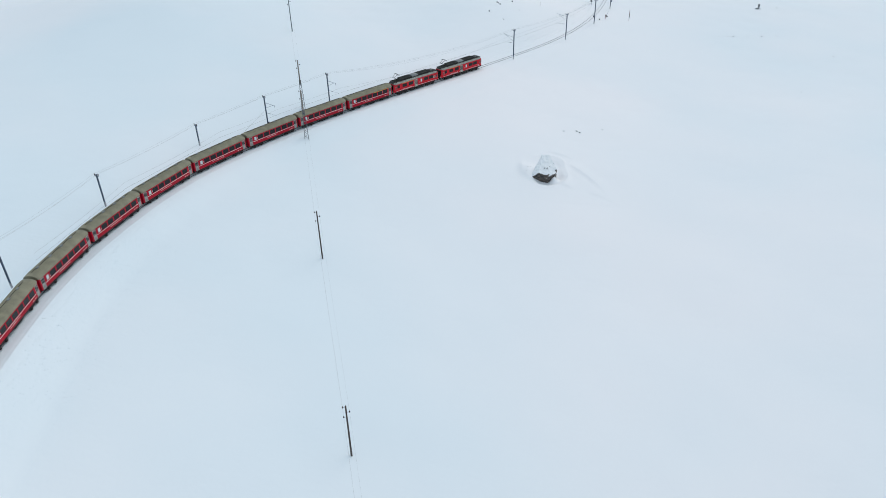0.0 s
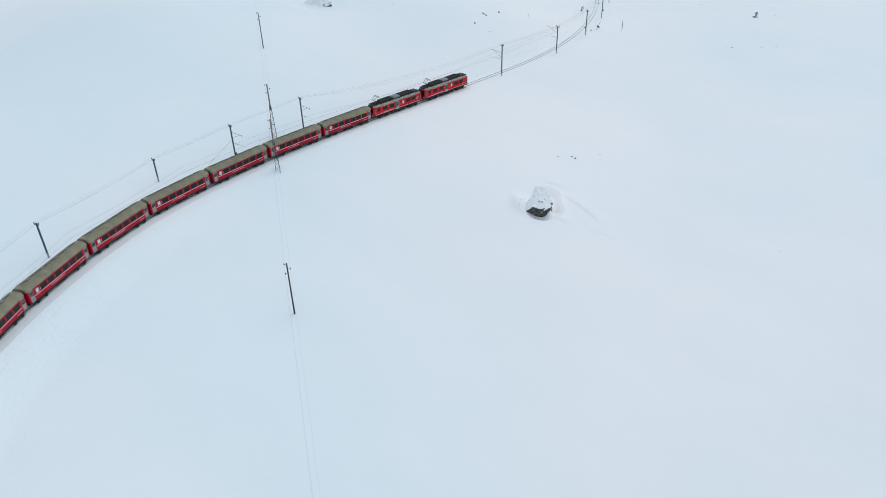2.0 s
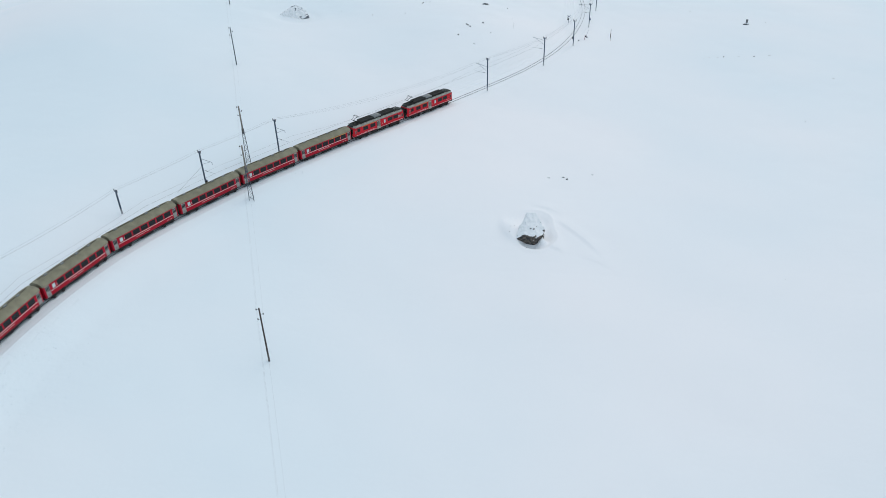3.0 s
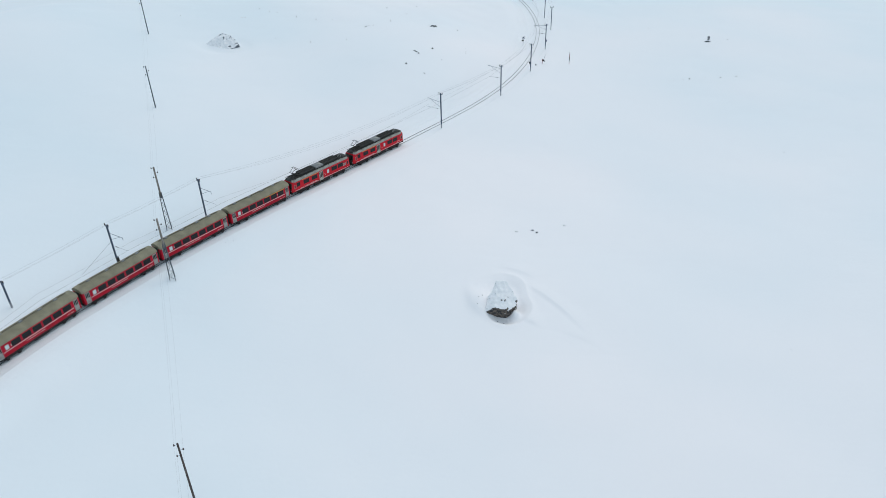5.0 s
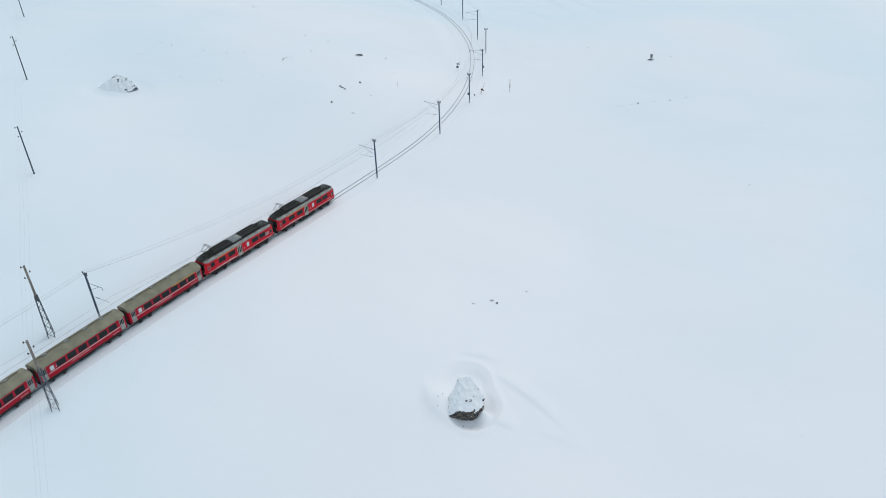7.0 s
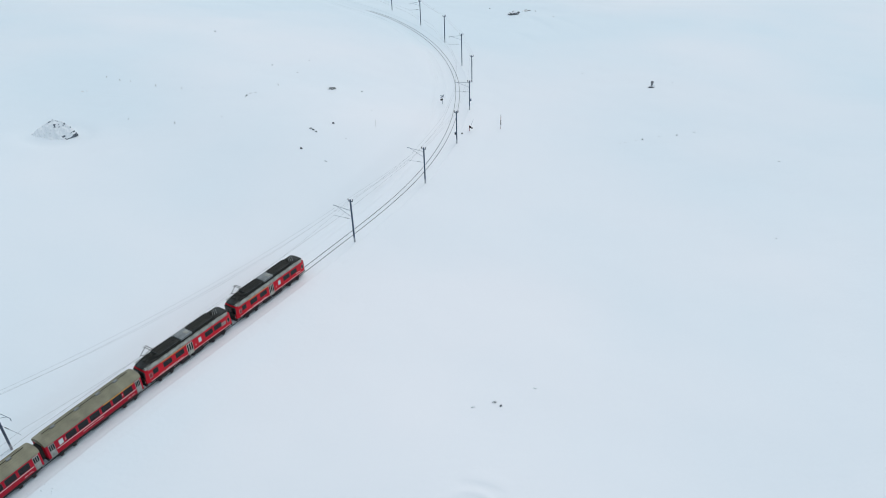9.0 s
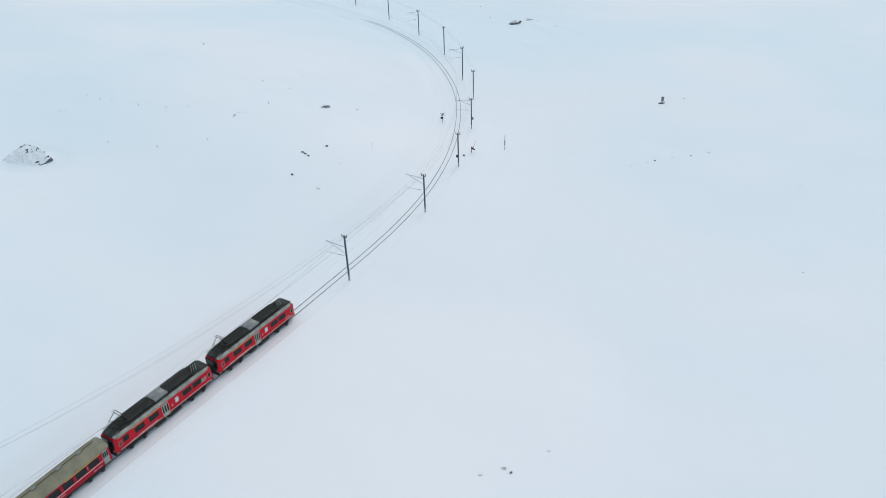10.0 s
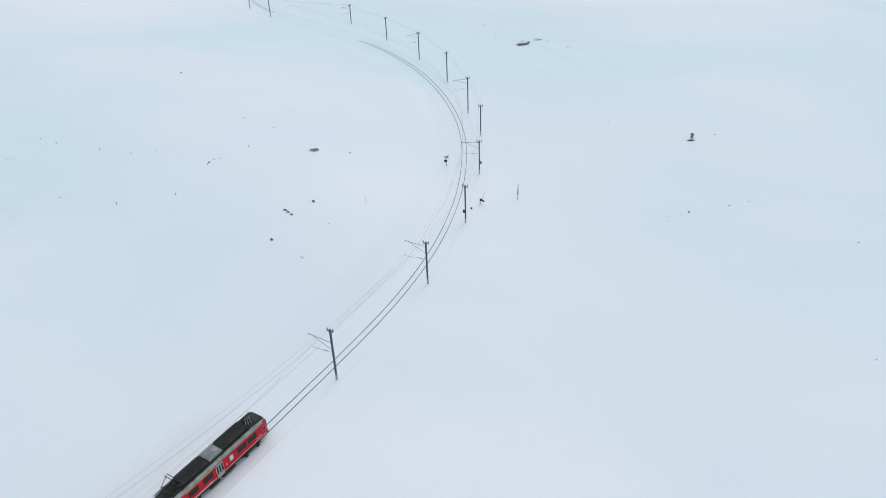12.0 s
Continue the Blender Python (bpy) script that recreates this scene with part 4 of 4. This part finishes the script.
    for k in range(3):
        part("breaker", box(bmesh.new(), X(0.835 + 0.018 * k) - 0.09, X(0.835 + 0.018 * k) + 0.09, 0.05, 0.65, 3.62, 3.88, 0.03), BLACK, roof)
    # pantograph over the rear bogie, raised
    pan = part("pantograph", bmesh_frame(X(0.07), X(0.17), 0.62, 3.78), BLACK, ob, "raised black pantograph")
    part("lower_arm", rod(rod(bmesh.new(), (X(0.165), -0.4, 3.8), (X(0.070), -0.32, 4.65), 0.05, 6), (X(0.165), 0.4, 3.8), (X(0.070), 0.32, 4.65), 0.05, 6), BLACK, pan)
    part("upper_arm", rod(rod(bmesh.new(), (X(0.070), -0.32, 4.65), (X(0.145), -0.5, 5.30), 0.04, 6), (X(0.070), 0.32, 4.65), (X(0.145), 0.5, 5.30), 0.04, 6), BLACK, pan)
    bm = bmesh.new()
    for u in (X(0.137), X(0.157)):
        rod(bm, (u, -0.68, 5.33), (u, 0.68, 5.33), 0.045, 6)
        rod(bm, (u, -0.68, 5.33), (u, -0.95, 5.12), 0.035, 6)
        rod(bm, (u, 0.68, 5.33), (u, 0.95, 5.12), 0.035, 6)
    part("collector_head", bm, BLACK, pan)
    for s in (-1, 1):
        for f, w in ((0.235, 1.5), (0.372, 1.5), (0.715, 1.5), (0.825, 1.5)):
            window(body, X(f), w - 0.12, 1.92, 2.66, s, HW)
        window(body, X(0.605), 0.50, 1.85, 2.60, s, HW, FROST, LIGHT_GREY, 0.03)
        window(body, X(0.105), 0.75, 1.98, 2.70, s, HW)
        window(body, X(0.052), 0.42, 1.75, 2.40, s, HW, DARK_RED, LIGHT_GREY, 0.04)
        window(body, X(0.957), 0.36, 1.80, 2.45, s, HW * 0.995, GLASS, LIGHT_GREY, 0.04)
        # folding door in three narrow leaves
        for k in (-1, 0, 1):
            c = X(0.487) + k * 0.37
            door = part("door", box(bmesh.new(), c - 0.175, c + 0.175, min(s * HW, s * (HW + 0.02)), max(s * HW, s * (HW + 0.02)), 0.95, 2.9, 0.008), DOOR, body, "grey-beige folding door leaf")
            part("pane", box(bmesh.new(), c - 0.10, c + 0.10, min(s * HW, s * (HW + 0.028)), max(s * HW, s * (HW + 0.028)), 1.55, 2.76), GLASS, door)
            if k < 1:
                part("seal", box(bmesh.new(), c + 0.175, c + 0.195, min(s * HW, s * (HW + 0.012)), max(s * HW, s * (HW + 0.012)), 0.95, 2.9), RUBBER, door)
        stripe("waist_line", body, X(0.04), X(0.445), 1.17, 1.23, s, HW, WHITE, "white line")
        stripe("waist_line", body, X(0.53), X(0.97), 1.17, 1.23, s, HW, WHITE, "white line")
        stripe("class_stripe", body, X(0.17), X(0.445), 2.91, 2.98, s, HW, YELLOW, "yellow first-class stripe")
        stripe("gutter", body, X(0.035), X(0.965), 3.02, 3.10, s, 1.315, LIGHT_GREY, "pale roof gutter", 0.03)
        letter_bars(body, X(0.2), X(0.40), 1.33, 0.10, s, HW, 40)
        letter_bars(body, X(0.13), X(0.19), 1.30, 0.06, s, HW, 6)
        if plate:
            pl = stripe("plate", body, X(0.868), X(0.922), 1.80, 2.35, s, HW + 0.024, LIGHT_GREY, "pale lettered plate", 0.01)
            letter_bars(pl, X(0.866), X(0.918), 2.0, 0.2, s, HW + 0.034, 7).data.materials[0] = SIGN_RED
        else:
            letter_bars(body, X(0.86), X(0.925), 1.55, 0.12, s, HW, 8)
        numeral(body, "1", X(0.452), 1.95, s, HW)
        numeral(body, "2", X(0.552), 1.75, s, HW)
    # end faces with windscreens and lamps
    for s in (-1, 1):
        e = s * L / 2
        # black band: windscreen surround, and the end wall's shade put into its colour
        part("end_band", box(bmesh.new(), min(e - s * 0.2, e + s * 0.004), max(e - s * 0.2, e + s * 0.004), -1.13, 1.13, 1.78, 2.94, 0.02), BLACK, body, "black windscreen surround that also paints the end wall's shade")
        for y0, y1 in ((-1.0, -0.4), (-0.3, 0.3), (0.4, 1.0)):
            part("windscreen", box(bmesh.new(), min(e - s * 0.16, e + s * 0.015), max(e - s * 0.16, e + s * 0.015), y0, y1, 1.85, 2.85, 0.01), GLASS, body)
        for yy in (-0.85, 0.85):
            part("headlight", rod(bmesh.new(), (e - s * 0.05, yy, 1.25), (e + s * 0.06, yy, 1.25), 0.13, 12), LIGHT_GREY, body)
        # gangway panel made larger, its black also standing in for end shade
        part("gangway", box(bmesh.new(), min(e - s * 0.05, e + s * 0.10), max(e - s * 0.05, e + s * 0.10), -0.80, 0.80, 1.06, 1.88, 0.02), BLACK, body)
    return ob


def bmesh_frame(x0, x1, w, z):
    bm = bmesh.new()
    for yy in (-w, w):
        rod(bm, (x0, yy, z), (x1, yy, z), 0.05, 6)
    for xx in (x0, x1):
        rod(bm, (xx, -w, z), (xx, w, z), 0.05, 6)
        for yy in (-w, w):
            rod(bm, (xx, yy, z), (xx, yy, z - 0.2), 0.07, 6)
    return bm


def coach(m, first):
    """Red coach with a ribbed khaki roof."""
    L = 14.3
    X = lambda f: (f - 0.5) * L
    ob = thing("railway_coach", m, "red railway coach with khaki ribbed roof and white waist line", "coach", "coaches of the train")
    if first:
        tagged(ob, "red coach with yellow first-class stripe over its front windows")
    body = shell("body", L, [(-1.27, 0.88), (-HW, 0.96), (-HW, 2.9), (-1.30, 3.05), (1.30, 3.05), (HW, 2.9), (HW, 0.96), (1.27, 0.88)], COACH_RED, ob, 0.12, 0.95)
    arc = [(1.37 * math.cos(math.radians(a)), 3.03 + 0.62 * math.sin(math.radians(a))) for a in np.linspace(180, 0, 15)]
    roof = shell("roof", L + 0.1, [(-1.37, 2.96)] + arc + [(1.37, 2.96)], KHAKI, ob, 0.35, 0.93, 0.0, "dirty khaki-grey ribbed roof")
    for a in (150, 135, 120, 105, 90, 75, 60, 45, 30):
        y, z = 1.37 * math.cos(math.radians(a)), 3.03 + 0.62 * math.sin(math.radians(a))
        part("rib", box(bmesh.new(), -L / 2 + 0.9, L / 2 - 0.9, y - 0.02, y + 0.02, z - 0.03, z + 0.035), KHAKI, roof)
    for f in (0.16, 0.40, 0.62, 0.81):
        v = part("roof_ventilator", box(bmesh.new(), X(f) - 0.30, X(f) + 0.30, -0.02, 0.30, 3.58, 3.86, 0.05), ALU, roof, "grey roof ventilator")
    part("roof_pipe", rod(bmesh.new(), (X(0.06), 0.32, 3.68), (X(0.95), 0.32, 3.68), 0.04, 6), UNDER, roof)
    part("skirt", box(bmesh.new(), -L / 2 + 0.4, L / 2 - 0.4, -1.22, 1.22, 0.66, 0.89, 0.03), UNDER, ob)
    part("equipment_box", box(bmesh.new(), X(0.42), X(0.6), -1.05, 1.05, 0.25, 0.58, 0.05), UNDER, ob)
    bogie(ob, X(0.17), 1.8, 0.36)
    bogie(ob, X(0.83), 1.8, 0.36)
    ends(ob, L / 2)
    for e in (-1, 1):
        part("gangway", box(bmesh.new(), min(e * L / 2, e * (L / 2 + 0.42)), max(e * L / 2, e * (L / 2 + 0.42)), -0.55, 0.55, 0.95, 2.95, 0.06), BLACK, ob, "black rubber gangway bellows")
    for s in (-1, 1):
        for k in range(6):
            window(body, X(0.235 + 0.121 * k), 1.32, 1.88, 2.70, s, HW)
        window(body, X(0.135), 0.55, 1.90, 2.60, s, HW, FROST, LIGHT_GREY, 0.03)
        for f in (0.048, 0.952):
            door = part("door", box(bmesh.new(), X(f) - 0.40, X(f) + 0.40, min(s * HW, s * (HW + 0.02)), max(s * HW, s * (HW + 0.02)), 0.9, 2.88, 0.008), LIGHT_GREY, body, "pale grey folding door")
            for k in (-1, 0, 1):
                part("pane", box(bmesh.new(), X(f) + k * 0.25 - 0.085, X(f) + k * 0.25 + 0.085, min(s * HW, s * (HW + 0.028)), max(s * HW, s * (HW + 0.028)), 1.92, 2.74), GLASS, door)
        stripe("waist_line", body, X(0.085), X(0.915), 1.62, 1.70, s, HW, WHITE, "white line")
        if first:
            stripe("class_stripe", body, X(0.58), X(0.91), 2.80, 2.90, s, HW, YELLOW, "yellow first-class stripe")
            numeral(body, "1", X(0.7795), 2.15, s, HW)
        numeral(body, "2", X(0.178), 2.05, s, HW)
        letter_bars(body, X(0.33), X(0.55), 1.28, 0.10, s, HW, 36)
        letter_bars(body, X(0.82), X(0.90), 1.12, 0.10, s, HW, 8)
    return ob


def on_rails(s, spread):
    """The pose of a vehicle whose bogies stand at s - spread and s + spread."""
    a, b = rail_at(s - spread)[0], rail_at(s + spread)[0]
    d = b - a
    mid = (a + b) / 2
    return Matrix.Translation(mid + Vector((0, 0, 0.04))) @ pose(0, 0, 0, 0, -math.degrees(math.atan2(d.z, Vector((d.x, d.y)).length)), math.degrees(math.atan2(d.y, d.x)))


NOSE = 369.5  # metres along the line
railcar(on_rails(NOSE - 7.95, 4.9), False)
railcar(on_rails(NOSE - 24.9, 4.9), True)
at = NOSE - 24.9 - 8.4 - 7.4
coach(on_rails(at, 4.8), True)
plain = coach(on_rails(at - 15.1, 4.8), False)
for k in range(2, 9):
    copy_thing(plain, on_rails(at - 15.1 * k, 4.8))
